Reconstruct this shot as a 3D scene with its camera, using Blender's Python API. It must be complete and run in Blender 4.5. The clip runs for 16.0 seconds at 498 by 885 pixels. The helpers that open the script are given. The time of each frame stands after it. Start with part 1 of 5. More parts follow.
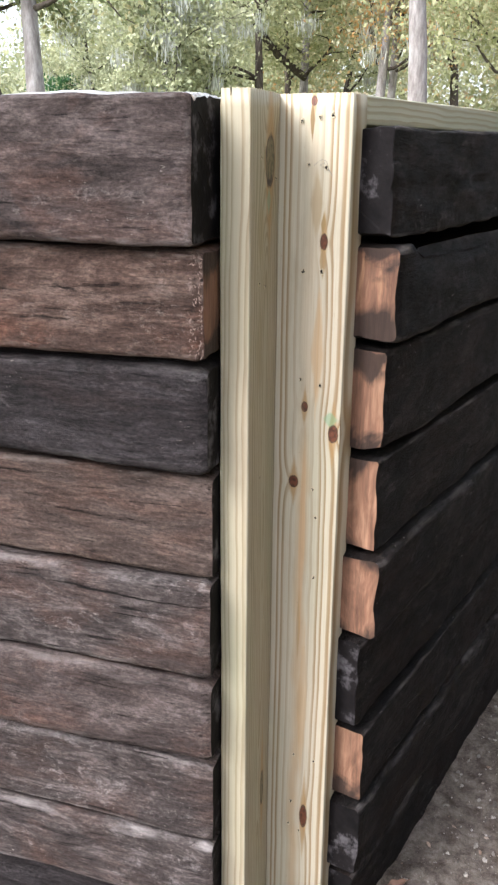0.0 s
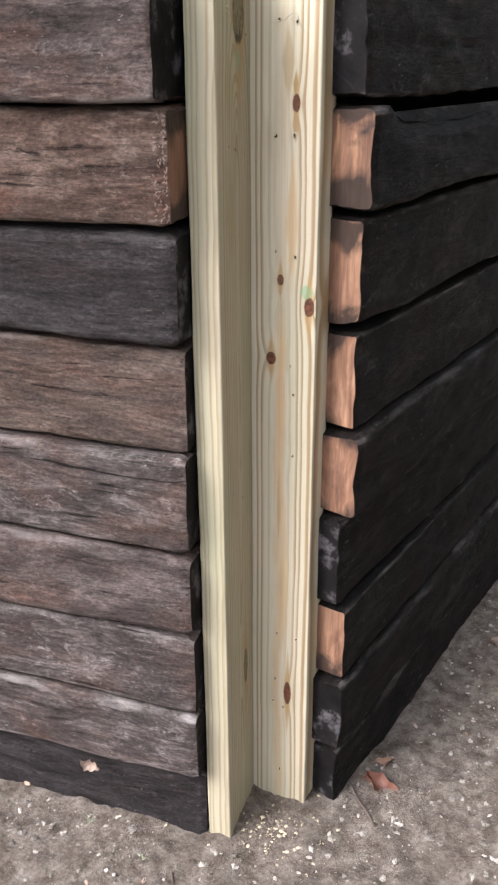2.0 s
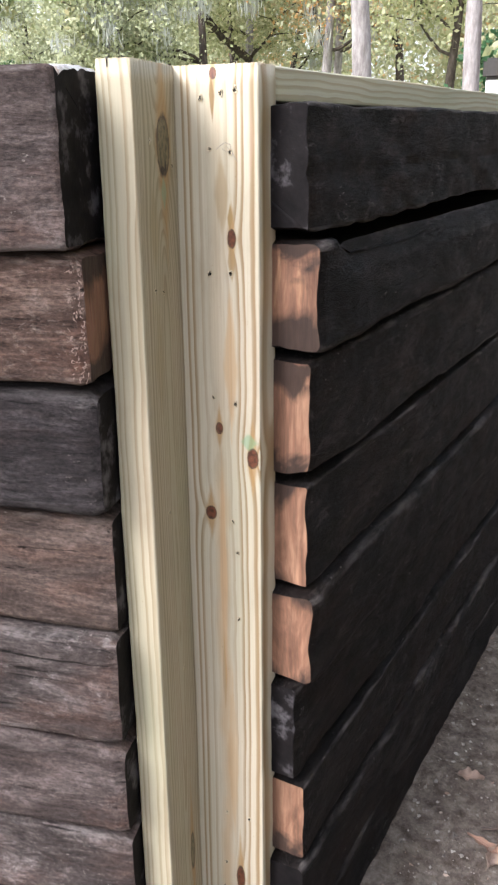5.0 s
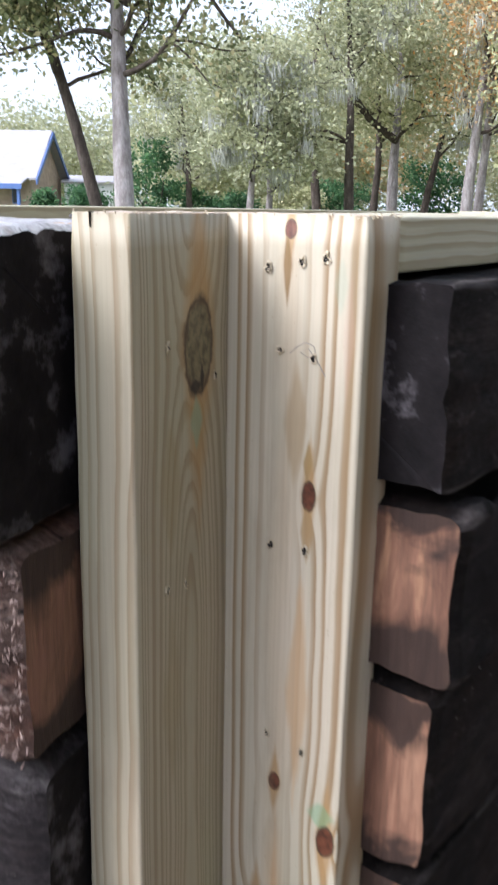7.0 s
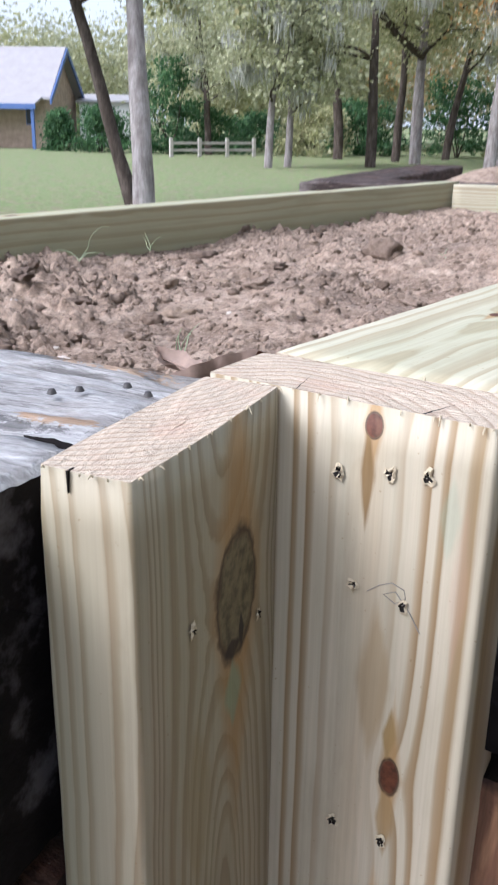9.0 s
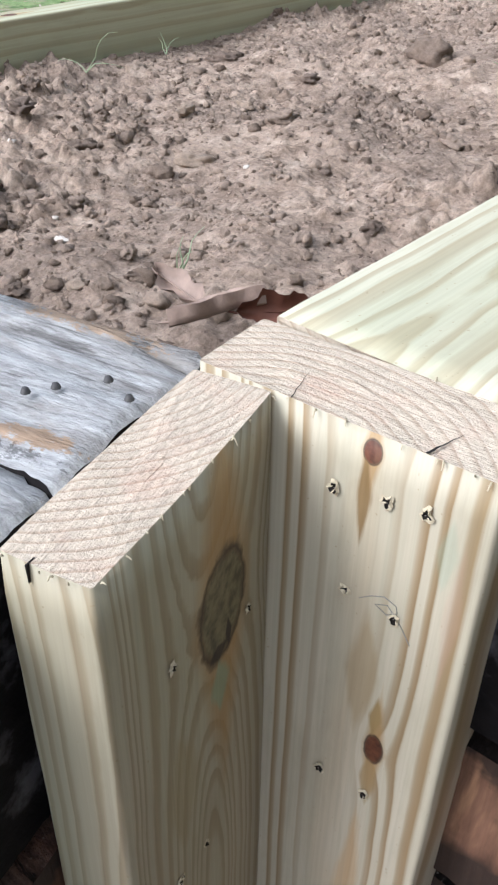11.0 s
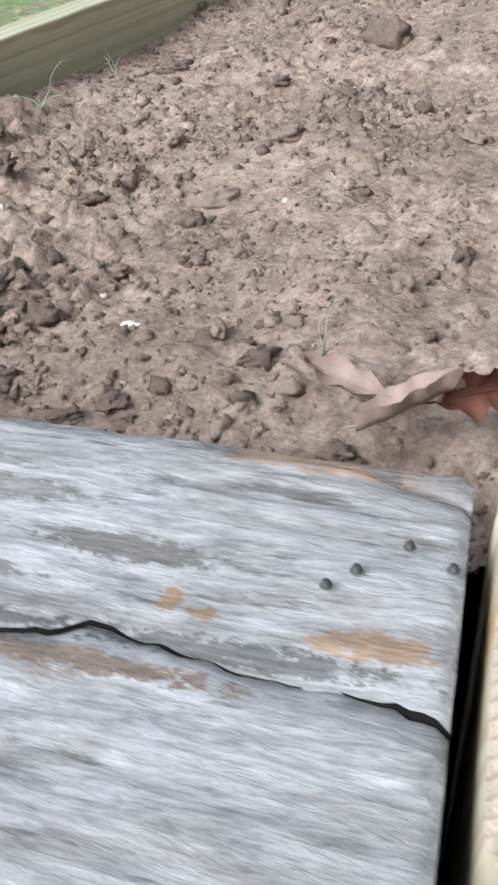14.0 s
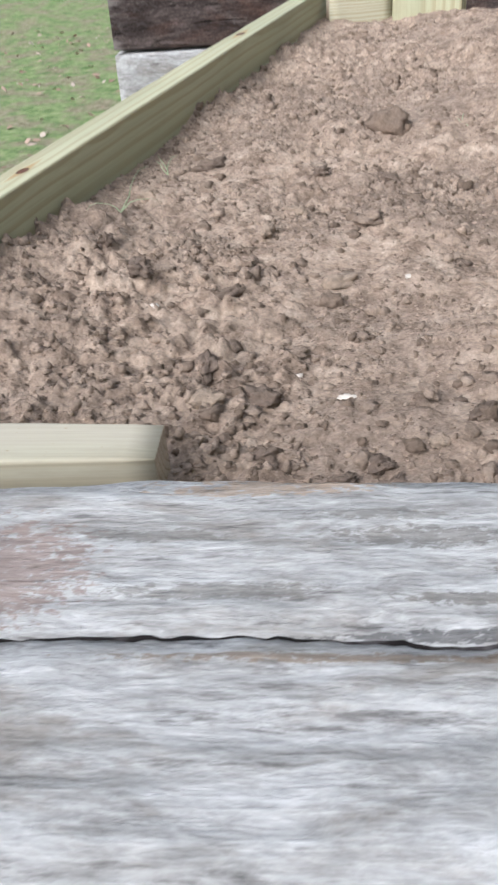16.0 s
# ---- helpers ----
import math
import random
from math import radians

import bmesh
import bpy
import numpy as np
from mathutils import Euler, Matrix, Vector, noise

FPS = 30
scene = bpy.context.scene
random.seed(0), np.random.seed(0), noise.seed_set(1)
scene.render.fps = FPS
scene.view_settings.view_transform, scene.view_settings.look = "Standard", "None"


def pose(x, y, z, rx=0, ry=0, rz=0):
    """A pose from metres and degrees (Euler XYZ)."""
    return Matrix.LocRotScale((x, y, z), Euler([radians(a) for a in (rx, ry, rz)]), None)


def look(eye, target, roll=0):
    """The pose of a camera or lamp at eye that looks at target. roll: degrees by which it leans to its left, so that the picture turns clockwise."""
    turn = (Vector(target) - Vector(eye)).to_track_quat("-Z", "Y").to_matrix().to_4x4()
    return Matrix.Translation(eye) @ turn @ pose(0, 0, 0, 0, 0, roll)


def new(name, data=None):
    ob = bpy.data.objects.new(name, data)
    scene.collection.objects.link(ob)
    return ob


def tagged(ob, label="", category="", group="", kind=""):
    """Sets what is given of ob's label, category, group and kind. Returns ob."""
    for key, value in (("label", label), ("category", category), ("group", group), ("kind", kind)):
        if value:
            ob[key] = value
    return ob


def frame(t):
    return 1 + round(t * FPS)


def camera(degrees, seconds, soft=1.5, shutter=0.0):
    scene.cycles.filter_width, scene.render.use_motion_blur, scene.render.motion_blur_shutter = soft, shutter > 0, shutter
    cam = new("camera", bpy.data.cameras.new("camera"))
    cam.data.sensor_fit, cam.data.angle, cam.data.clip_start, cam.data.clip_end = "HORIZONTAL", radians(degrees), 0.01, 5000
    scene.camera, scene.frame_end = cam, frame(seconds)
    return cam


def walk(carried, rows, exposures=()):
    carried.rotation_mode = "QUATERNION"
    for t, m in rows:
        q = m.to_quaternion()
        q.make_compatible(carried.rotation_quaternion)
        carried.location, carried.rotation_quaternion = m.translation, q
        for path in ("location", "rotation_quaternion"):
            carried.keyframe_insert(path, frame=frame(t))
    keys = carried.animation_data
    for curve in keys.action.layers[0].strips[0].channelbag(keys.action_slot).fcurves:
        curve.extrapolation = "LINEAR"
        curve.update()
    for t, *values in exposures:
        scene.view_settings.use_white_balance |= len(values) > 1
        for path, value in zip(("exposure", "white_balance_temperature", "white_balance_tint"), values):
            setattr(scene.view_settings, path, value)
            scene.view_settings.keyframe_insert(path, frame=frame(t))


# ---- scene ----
cam = camera(31.7, 16.0, soft=2.2, shutter=0.4)
METRES, EYE, TILT, LEAN, TURN = 1.75, 1.30, 0.0, 0.0, 17.4
ROWS = [
    (0.0, 0.0, 0.0, 0.0, 0.16, -18.54, -0.48),
    (0.5, 0.004, -0.0088, -0.0142, -0.03, -19.33, -0.03),
    (1.0, 0.016, -0.0108, -0.038, 0.8, -21.13, 0.26),
    (1.5, 0.0288, -0.0073, -0.051, 1.6, -23.3, 0.31),
    (2.0, 0.0364, -0.009, -0.0414, 1.26, -23.29, 0.35),
    (2.5, 0.0477, 0.0011, -0.0293, -0.86, -21.98, 0.67),
    (3.0, 0.0551, 0.0029, -0.0104, -4.33, -20.22, 0.5),
    (5.5, 0.0372, 0.1513, 0.0044, -1.97, -19.42, 0.43),
    (6.0, 0.0476, 0.2178, 0.0194, 0.29, -19.02, -0.51),
    (6.5, 0.0706, 0.2914, 0.0343, 3.25, -16.89, -1.64),
    (7.0, 0.0646, 0.3608, 0.0413, 5.91, -15.05, -0.96),
    (7.5, 0.0588, 0.4015, 0.0556, 6.81, -13.43, -0.3),
    (8.0, 0.0496, 0.4271, 0.071, 6.26, -13.06, -0.34),
    (10.5, 0.0413, 0.5385, 0.144, 9.73, -35.23, -0.54),
    (11.0, 0.0438, 0.531, 0.152, 9.79, -36.23, -0.76),
    (11.5, 0.0454, 0.5273, 0.1562, 9.58, -36.81, -0.97),
    (12.0, 0.0378, 0.5207, 0.1584, 9.37, -35.84, -0.35),
    (12.5, 0.0156, 0.5237, 0.1649, 8.23, -35.64, 0.59),
    (13.0, -0.0031, 0.5265, 0.1647, 4.65, -36.99, 2.12),
    (13.5, -0.0236, 0.5408, 0.1635, 1.63, -36.95, 2.39),
    (14.0, -0.0507, 0.5805, 0.1653, -2.34, -38.45, 3.11),
    (14.5, -0.0743, 0.5903, 0.1836, -5.0, -38.64, 2.94),
    (15.0, -0.11, 0.5975, 0.1994, -10.07, -38.37, 3.57),
    (15.5, -0.1556, 0.5898, 0.2057, -12.91, -38.37, 4.18),
    (16.0, -0.1929, 0.5677, 0.1979, -13.8, -35.04, 3.78),
]
EXPOSURES = [(0, 0.86, 5650, 10), (3, 0.94, 5700, 10), (5.5, 0.88, 5600, 12), (6.5, 0.68, 5450, 13), (7.2, 0.38, 5350, 15), (8, 0.15, 5350, 16), (10.5, 0.14, 5350, 10), (13, 0.12, 5400, 8), (16, 0.0, 5600, 8)]
walk(cam, [(t, pose(0, 0, EYE, TILT, LEAN, TURN) @ pose(METRES * x, METRES * y, METRES * z, 90 + pitch, roll, yaw)) for t, x, y, z, yaw, pitch, roll in ROWS], EXPOSURES)

# ---- world, sun, exposure ----
world = bpy.data.worlds.new("sky")
scene.world = world
world.use_nodes = True
wn = world.node_tree.nodes
sky = wn.new("ShaderNodeTexSky")
sky.sky_type, sky.sun_disc = "NISHITA", False
SUN_EL, SUN_AZ = 42.0, 218.0          # degrees; azimuth clockwise from +y
sky.sun_elevation, sky.sun_rotation = radians(SUN_EL), radians(SUN_AZ)
sky.air_density, sky.dust_density, sky.ozone_density = 1.0, 9.0, 0.3
wn["Background"].inputs["Strength"].default_value = 0.29
cloud = wn.new("ShaderNodeMix")      # thin even cloud over the blue
cloud.data_type = "RGBA"
cloud.inputs[0].default_value = 0.65
cloud.inputs[7].default_value = (4.3, 4.35, 4.4, 1)
world.node_tree.links.new(sky.outputs[0], cloud.inputs[6])
world.node_tree.links.new(cloud.outputs[2], wn["Background"].inputs["Color"])
sun_data = bpy.data.lights.new("sun", "SUN")
sun_data.energy, sun_data.angle, sun_data.color = 3.1, radians(26), (1.0, 0.97, 0.93)
sun = new("sun", sun_data)
sd = Vector((math.sin(radians(SUN_AZ)) * math.cos(radians(SUN_EL)), math.cos(radians(SUN_AZ)) * math.cos(radians(SUN_EL)), math.sin(radians(SUN_EL))))
sun.matrix_world = look(sd * 30, (0, 0, 0))


# ---- material tools ----
class Mat:
    """A node material with short calls for the nodes used here; inputs may be numbers, colours or sockets."""

    def __init__(self, name):
        self.m = bpy.data.materials.new(name)
        self.m.use_nodes = True
        self.t = self.m.node_tree
        self.bsdf = self.t.nodes["Principled BSDF"]
        self.tc = self.t.nodes.new("ShaderNodeTexCoord")
        self.obj = self.tc.outputs["Object"]

    def put(self, socket, value):
        if isinstance(value, bpy.types.NodeSocket):
            self.t.links.new(value, socket)
        elif isinstance(value, (tuple, list)) and len(value) == 3 and socket.type == "RGBA":
            socket.default_value = (*value, 1)
        else:
            socket.default_value = value

    def node(self, kind, out=0, **inputs):
        n = self.t.nodes.new(kind)
        for k, v in inputs.items():
            self.put(n.inputs[k.replace("_", " ")], v)
        return n.outputs[out]

    def math(self, op, a, b=0.0, c=None, clamp=False):
        n = self.t.nodes.new("ShaderNodeMath")
        n.operation, n.use_clamp = op, clamp
        self.put(n.inputs[0], a)
        self.put(n.inputs[1], b)
        if c is not None:
            self.put(n.inputs[2], c)
        return n.outputs[0]

    def stretch(self, v, scale, shift=(0, 0, 0)):
        return self.node("ShaderNodeMapping", Vector=v, Scale=scale, Location=shift)

    def noise(self, v, scale, detail=4.0, rough=0.55, distort=0.0, out=0):
        return self.node("ShaderNodeTexNoise", out, Vector=v, Scale=scale, Detail=detail, Roughness=rough, Distortion=distort)

    def ramp(self, f, stops):
        n = self.t.nodes.new("ShaderNodeValToRGB")
        e = n.color_ramp.elements
        for i, (p, c) in enumerate(stops):
            el = e[i] if i < 2 else e.new(p)
            el.position = p
            el.color = (c, c, c, 1) if isinstance(c, (int, float)) else (*c, 1)
        self.put(n.inputs[0], f)
        return n.outputs[0]

    def mix(self, f, a, b, blend="MIX"):
        n = self.t.nodes.new("ShaderNodeMix")
        n.data_type, n.blend_type = "RGBA", blend
        self.put(n.inputs[0], f)
        self.put(n.inputs[6], a)
        self.put(n.inputs[7], b)
        return n.outputs[2]

    def rnd(self):
        return self.t.nodes.new("ShaderNodeObjectInfo").outputs["Random"]

    def island(self):
        return self.t.nodes.new("ShaderNodeNewGeometry").outputs["Random Per Island"]

    def xyz(self, v):
        n = self.t.nodes.new("ShaderNodeSeparateXYZ")
        self.put(n.inputs[0], v)
        return n.outputs

    def vec(self, a, b, c):
        n = self.t.nodes.new("ShaderNodeCombineXYZ")
        for s, v in zip(n.inputs, (a, b, c)):
            self.put(s, v)
        return n.outputs[0]

    def shift_by_object(self, v, amount=7.0):
        r = self.math("MULTIPLY", self.rnd(), amount)
        n = self.t.nodes.new("ShaderNodeVectorMath")
        n.operation = "ADD"
        self.put(n.inputs[0], v)
        self.put(n.inputs[1], self.vec(r, r, r))
        return n.outputs[0]

    def done(self, colour, rough=0.8, bump=None, strength=0.3, dist=0.002, spec=0.3):
        self.put(self.bsdf.inputs["Base Color"], colour)
        self.put(self.bsdf.inputs["Roughness"], rough)
        self.bsdf.inputs["Specular IOR Level"].default_value = spec
        if bump is not None:
            b = self.t.nodes.new("ShaderNodeBump")
            b.inputs["Strength"].default_value, b.inputs["Distance"].default_value = strength, dist
            self.put(b.inputs["Height"], bump)
            self.t.links.new(b.outputs[0], self.bsdf.inputs["Normal"])
        return self.m


def creosote_wood(name, lo, mid, hi, bloom, scuff, tone=1.0, red=0.42):
    """Old creosoted oak: dark with weathered streaks along the grain, pale scuffs, checks and tar bloom."""
    k = Mat(name)
    p = k.shift_by_object(k.obj)
    fine = k.noise(k.stretch(p, (26, 170, 170)), 1.0, 7, 0.8)
    broad = k.noise(k.stretch(p, (6, 21, 21)), 1.0, 9, 0.78, 0.8)
    blot = k.noise(k.stretch(p, (26, 48, 48)), 1.0, 11, 0.84, 0.5)
    patch = k.noise(k.stretch(p, (3.0, 6, 6)), 1.6, 5, 0.65, 0.7)
    col = k.ramp(broad, [(0.30, lo), (0.50, mid), (0.70, hi)])
    rust = k.ramp(patch, [(0.48, 0.0), (0.68, red)])
    col = k.mix(rust, col, (mid[0] * 2.1, mid[1] * 1.35, mid[2] * 1.0))
    grey = k.ramp(blot, [(0.53, 0.0), (0.63, 0.5), (0.74, 0.95)])
    grey = k.math("MULTIPLY", grey, k.ramp(k.noise(k.stretch(p, (3, 9, 9), (3, 3, 3)), 1.5, 4), [(0.40, 0.03), (0.62, scuff)]))
    col = k.mix(grey, col, bloom)
    t = k.math("MULTIPLY_ADD", k.rnd(), 0.22, tone)
    col = k.mix(1.0, col, k.vec(t, t, t), "MULTIPLY")
    pit = k.noise(k.stretch(p, (0.6, 1, 1)), 260.0, 5, 0.75)
    grain = k.math("MULTIPLY", k.math("MULTIPLY_ADD", fine, 3.0, -0.50), k.math("MULTIPLY_ADD", pit, 2.4, -0.2))
    col = k.mix(1.0, col, k.vec(grain, grain, grain), "MULTIPLY")
    check = k.ramp(k.noise(k.stretch(p, (6, 110, 110), (1, 5, 2)), 1.0, 6, 0.7, 0.5), [(0.61, 0.0), (0.66, 0.85)])
    col = k.mix(check, col, (0.007, 0.006, 0.0055))
    speck = k.ramp(k.noise(k.stretch(p, (0.5, 1, 1)), 210.0, 3, 0.6), [(0.66, 0.0), (0.72, 0.8)])
    speck = k.math("MULTIPLY", speck, k.ramp(k.noise(p, 11.0, 3), [(0.52, 0.0), (0.64, scuff)]))
    col = k.mix(speck, col, (0.34, 0.30, 0.27))
    worn = k.ramp(k.t.nodes.new("ShaderNodeNewGeometry").outputs["Pointiness"], [(0.515, 0.0), (0.56, 1.0)])
    worn = k.math("MULTIPLY", worn, k.ramp(k.noise(k.stretch(p, (9, 30, 30)), 1.0, 6, 0.7), [(0.46, 0.0), (0.62, 0.8)]))
    col = k.mix(worn, col, bloom)
    h = k.math("ADD", k.math("ADD", fine, k.math("MULTIPLY", pit, 0.5)), k.math("MULTIPLY", blot, 0.8))
    h = k.math("SUBTRACT", h, k.math("MULTIPLY", check, 0.9))
    return k.done(col, k.math("MULTIPLY_ADD", blot, 0.4, 0.55), h, 1.0, 0.004, 0.10)


def cut_wood(name, tar_from, pale):
    """Sawn end of a tie: orange-brown heartwood, creosote soaked in from the edges, upright saw marks."""
    k = Mat(name)
    p = k.shift_by_object(k.obj, 3.0)
    warm = k.noise(k.stretch(p, (1, 22, 6)), 1.0, 5, 0.6, 1.4)
    saw = k.noise(k.stretch(p, (1, 170, 14)), 1.0, 4, 0.65)
    col = k.ramp(warm, [(0.28, (0.075, 0.036, 0.022)), (0.5, (0.175, 0.09, 0.054)), (0.72, pale)])
    x, y, z = k.xyz(k.obj)
    rim = k.math("DIVIDE", k.math("ABSOLUTE", k.math("SUBTRACT", z, 0.074)), 0.074)
    soak = k.math("ADD", rim, k.math("MULTIPLY_ADD", k.noise(p, 11.0, 4, 0.55, 0.8), 2.6, -1.3))
    tar = k.ramp(soak, [(tar_from, 0.0), (tar_from + 0.3, 0.93)])
    col = k.mix(tar, col, (0.026, 0.016, 0.012))
    g = k.math("MULTIPLY_ADD", saw, 1.3, 0.35)
    col = k.mix(1.0, col, k.vec(g, g, g), "MULTIPLY")
    return k.done(col, 0.7, saw, 0.7, 0.002)


def tarred_end():
    k = Mat("tarred_end_and_crack_shade")
    p = k.shift_by_object(k.obj)
    n = k.noise(p, 22.0, 5, 0.65)
    col = k.ramp(n, [(0.3, (0.004, 0.0036, 0.0036)), (0.54, (0.012, 0.010, 0.010)), (0.66, (0.085, 0.077, 0.079))])
    return k.done(col, 0.7, n, 0.5, 0.004, 0.06)


def grey_wood():
    """Silver-weathered tie top with fine open grain, brown patches and raw splinter scars."""
    k = Mat("weathered_grey_wood")
    p = k.obj
    fine = k.noise(k.stretch(p, (34, 330, 330)), 1.0, 6, 0.75, 0.3)
    mid = k.noise(k.stretch(p, (15, 70, 70)), 1.0, 10, 0.8, 0.6)
    flake = k.noise(k.stretch(p, (60, 190, 190), (4, 2, 0)), 1.0, 5, 0.7, 0.5)
    blot = k.noise(k.stretch(p, (1, 2.6, 2.6)), 9.0, 8, 0.72, 0.5)
    col = k.ramp(mid, [(0.30, (0.175, 0.165, 0.16)), (0.46, (0.34, 0.33, 0.32)), (0.64, (0.47, 0.465, 0.46))])
    col = k.mix(k.ramp(blot, [(0.50, 0.0), (0.64, 0.75)]), col, (0.22, 0.195, 0.172))
    dark = k.ramp(k.noise(k.stretch(p, (15, 120, 120), (3, 1, 2)), 1.0, 6, 0.72), [(0.57, 0.0), (0.66, 0.8)])
    col = k.mix(dark, col, (0.115, 0.105, 0.10))
    x, y, z = k.xyz(p)
    edge = k.math("MULTIPLY_ADD", k.noise(k.stretch(p, (130, 260, 260)), 1.0, 6, 0.78), 8.0, -4.0)

    def patch(px, py, hx, hy, colour, amount, ragged):
        dx = k.math("ABSOLUTE", k.math("DIVIDE", k.math("SUBTRACT", x, px), hx))
        dy = k.math("ABSOLUTE", k.math("DIVIDE", k.math("SUBTRACT", y, py), hy))
        d = k.math("ADD", k.math("ADD", k.math("POWER", dx, 2.0), k.math("POWER", dy, 2.0)), k.math("MULTIPLY", edge, ragged))
        return k.mix(k.math("MULTIPLY", k.math("MULTIPLY_ADD", d, -2.4, 2.9, clamp=True), amount), col, colour)

    GREY, RAW, BROWN = (0.155, 0.142, 0.128), (0.33, 0.22, 0.135), (0.205, 0.155, 0.115)
    col = patch(0.658, 0.166, 0.036, 0.0062, GREY, 0.9, 0.7)
    col = patch(0.589, 0.187, 0.042, 0.0062, GREY, 0.7, 1.2)
    col = patch(0.601, 0.146, 0.027, 0.0035, GREY, 0.8, 1.0)
    col = patch(0.568, 0.202, 0.032, 0.0040, GREY, 0.6, 1.2)
    col = patch(0.45, 0.188, 0.035, 0.0048, GREY, 0.6, 1.2)
    col = patch(0.49, 0.150, 0.045, 0.0045, GREY, 0.6, 1.3)
    col = patch(0.679, 0.1455, 0.0042, 0.0062, RAW, 0.95, 1.0)
    col = patch(0.693, 0.1425, 0.0062, 0.0042, RAW, 0.9, 1.1)
    col = patch(0.750, 0.1395, 0.021, 0.0068, RAW, 0.9, 0.9)
    col = patch(0.712, 0.2285, 0.038, 0.0055, RAW, 0.75, 0.9)
    col = patch(0.51, 0.226, 0.055, 0.0085, RAW, 0.6, 1.2)
    col = patch(0.38, 0.165, 0.045, 0.032, (0.235, 0.17, 0.145), 0.75, 1.0)
    col = patch(0.76, 0.012, 0.020, 0.014, BROWN, 0.9, 1.3)
    col = patch(0.58, 0.1125, 0.12, 0.0038, BROWN, 0.8, 1.2)
    col = patch(0.66, 0.1145, 0.050, 0.0042, BROWN, 0.9, 0.9)
    col = patch(0.60, 0.1255, 0.055, 0.0035, (0.09, 0.085, 0.085), 0.8, 1.1)
    col = patch(0.706, 0.1290, 0.050, 0.0045, (0.10, 0.095, 0.092), 0.75, 0.9)
    g = k.math("MULTIPLY_ADD", k.math("ADD", fine, flake), 1.25, -0.25)
    col = k.mix(1.0, col, k.vec(g, g, g), "MULTIPLY")
    h = k.math("ADD", k.math("ADD", fine, flake), k.math("MULTIPLY", mid, 0.8))
    return k.done(col, 0.8, h, 0.8, 0.0025, 0.25)


def lumber(name, pith, spacing, knots, heart=None, green=0.2, end=False, base=(0.475, 0.405, 0.303), streaks=(), wave=0.008, clear=False, knot=(0.115, 0.038, 0.016), bold=1.0):
    """Treated southern pine. Grain runs along local x; growth rings round a pith line at local (y, z). knots: (x, y, half length, half width)."""
    k = Mat(name)
    x, y, z = k.xyz(k.obj)
    warp = k.noise(k.stretch(k.obj, (2.6, 6, 6)), 1.0, 4, 0.5)
    shove = k.math("MULTIPLY_ADD", warp, wave, -wave / 2)
    core, ring_mask = None, None
    for kx, ky, kl, kw in knots:
        dx = k.math("DIVIDE", k.math("SUBTRACT", x, kx), kl)
        dy = k.math("DIVIDE", k.math("SUBTRACT", y, ky), kw)
        wob = k.math("MULTIPLY_ADD", k.noise(k.obj, 90.0, 3), 0.36, -0.18)
        d = k.math("ADD", k.math("POWER", k.math("ADD", k.math("MULTIPLY", dx, dx), k.math("MULTIPLY", dy, dy)), 0.5), wob)
        bump = k.math("MULTIPLY", k.math("EXPONENT", k.math("MULTIPLY", d, -0.55)), kw * 1.4)
        shove = k.math("ADD", shove, bump)
        inside = k.math("MULTIPLY_ADD", d, -4.0, 4.4, clamp=True)
        slim = k.math("MULTIPLY", k.math("ABSOLUTE", dx), 0.30)
        far = k.math("ADD", k.math("ADD", slim, k.math("ABSOLUTE", dy)), wob)
        halo = k.math("MULTIPLY_ADD", far, -1.6, 2.35, clamp=True)
        rim1 = k.math("SUBTRACT", 1.0, k.math("MULTIPLY", k.math("ABSOLUTE", k.math("SUBTRACT", d, 0.98)), k.math("MULTIPLY_ADD", k.noise(k.obj, 60.0, 2), 12.0, 0.5)), clamp=True)
        rim = rim1 if core is None else k.math("MAXIMUM", rim, rim1)
        core = inside if core is None else k.math("MAXIMUM", core, inside)
        ring_mask = halo if ring_mask is None else k.math("MAXIMUM", ring_mask, halo)
    py = k.math("SUBTRACT", y, pith[0])
    pz = k.math("SUBTRACT", z, pith[1])
    r = k.math("POWER", k.math("ADD", k.math("MULTIPLY", py, py), k.math("MULTIPLY", pz, pz)), 0.5)
    r = k.math("ADD", r, shove)
    uneven = k.math("MULTIPLY_ADD", k.noise(k.vec(k.math("MULTIPLY", r, 45.0), 0.3, 0.7), 1.0, 2), 0.026, r)
    ph = k.math("FRACT", k.math("DIVIDE", uneven, spacing))
    late = k.ramp(ph, [(0.0, 0.12), (0.08, 0.0), (0.48, 0.06), (0.66, 0.72), (0.92, 1.0), (1.0, 0.12)])
    if clear:
        late = k.math("MULTIPLY", late, k.ramp(k.math("MULTIPLY", k.math("ABSOLUTE", py), 10.0), [(0.10, 0.12), (0.30, 1.0)]))
    fibre = k.noise(k.stretch(k.obj, (5, 420, 420)), 1.0, 3, 0.6)
    big = k.noise(k.stretch(k.obj, (2.5, 14, 14)), 1.0, 3, 0.5)
    light, dark = base, (base[0] * 0.50, base[1] * 0.355, base[2] * 0.21)
    col = k.mix(k.math("MULTIPLY", late, k.math("MULTIPLY_ADD", big, 1.3 * bold, 0.35 * bold, clamp=True)), light, dark)
    col = k.mix(k.ramp(big, [(0.42, 0.0), (0.75, green)]), col, (0.31, 0.31, 0.20))
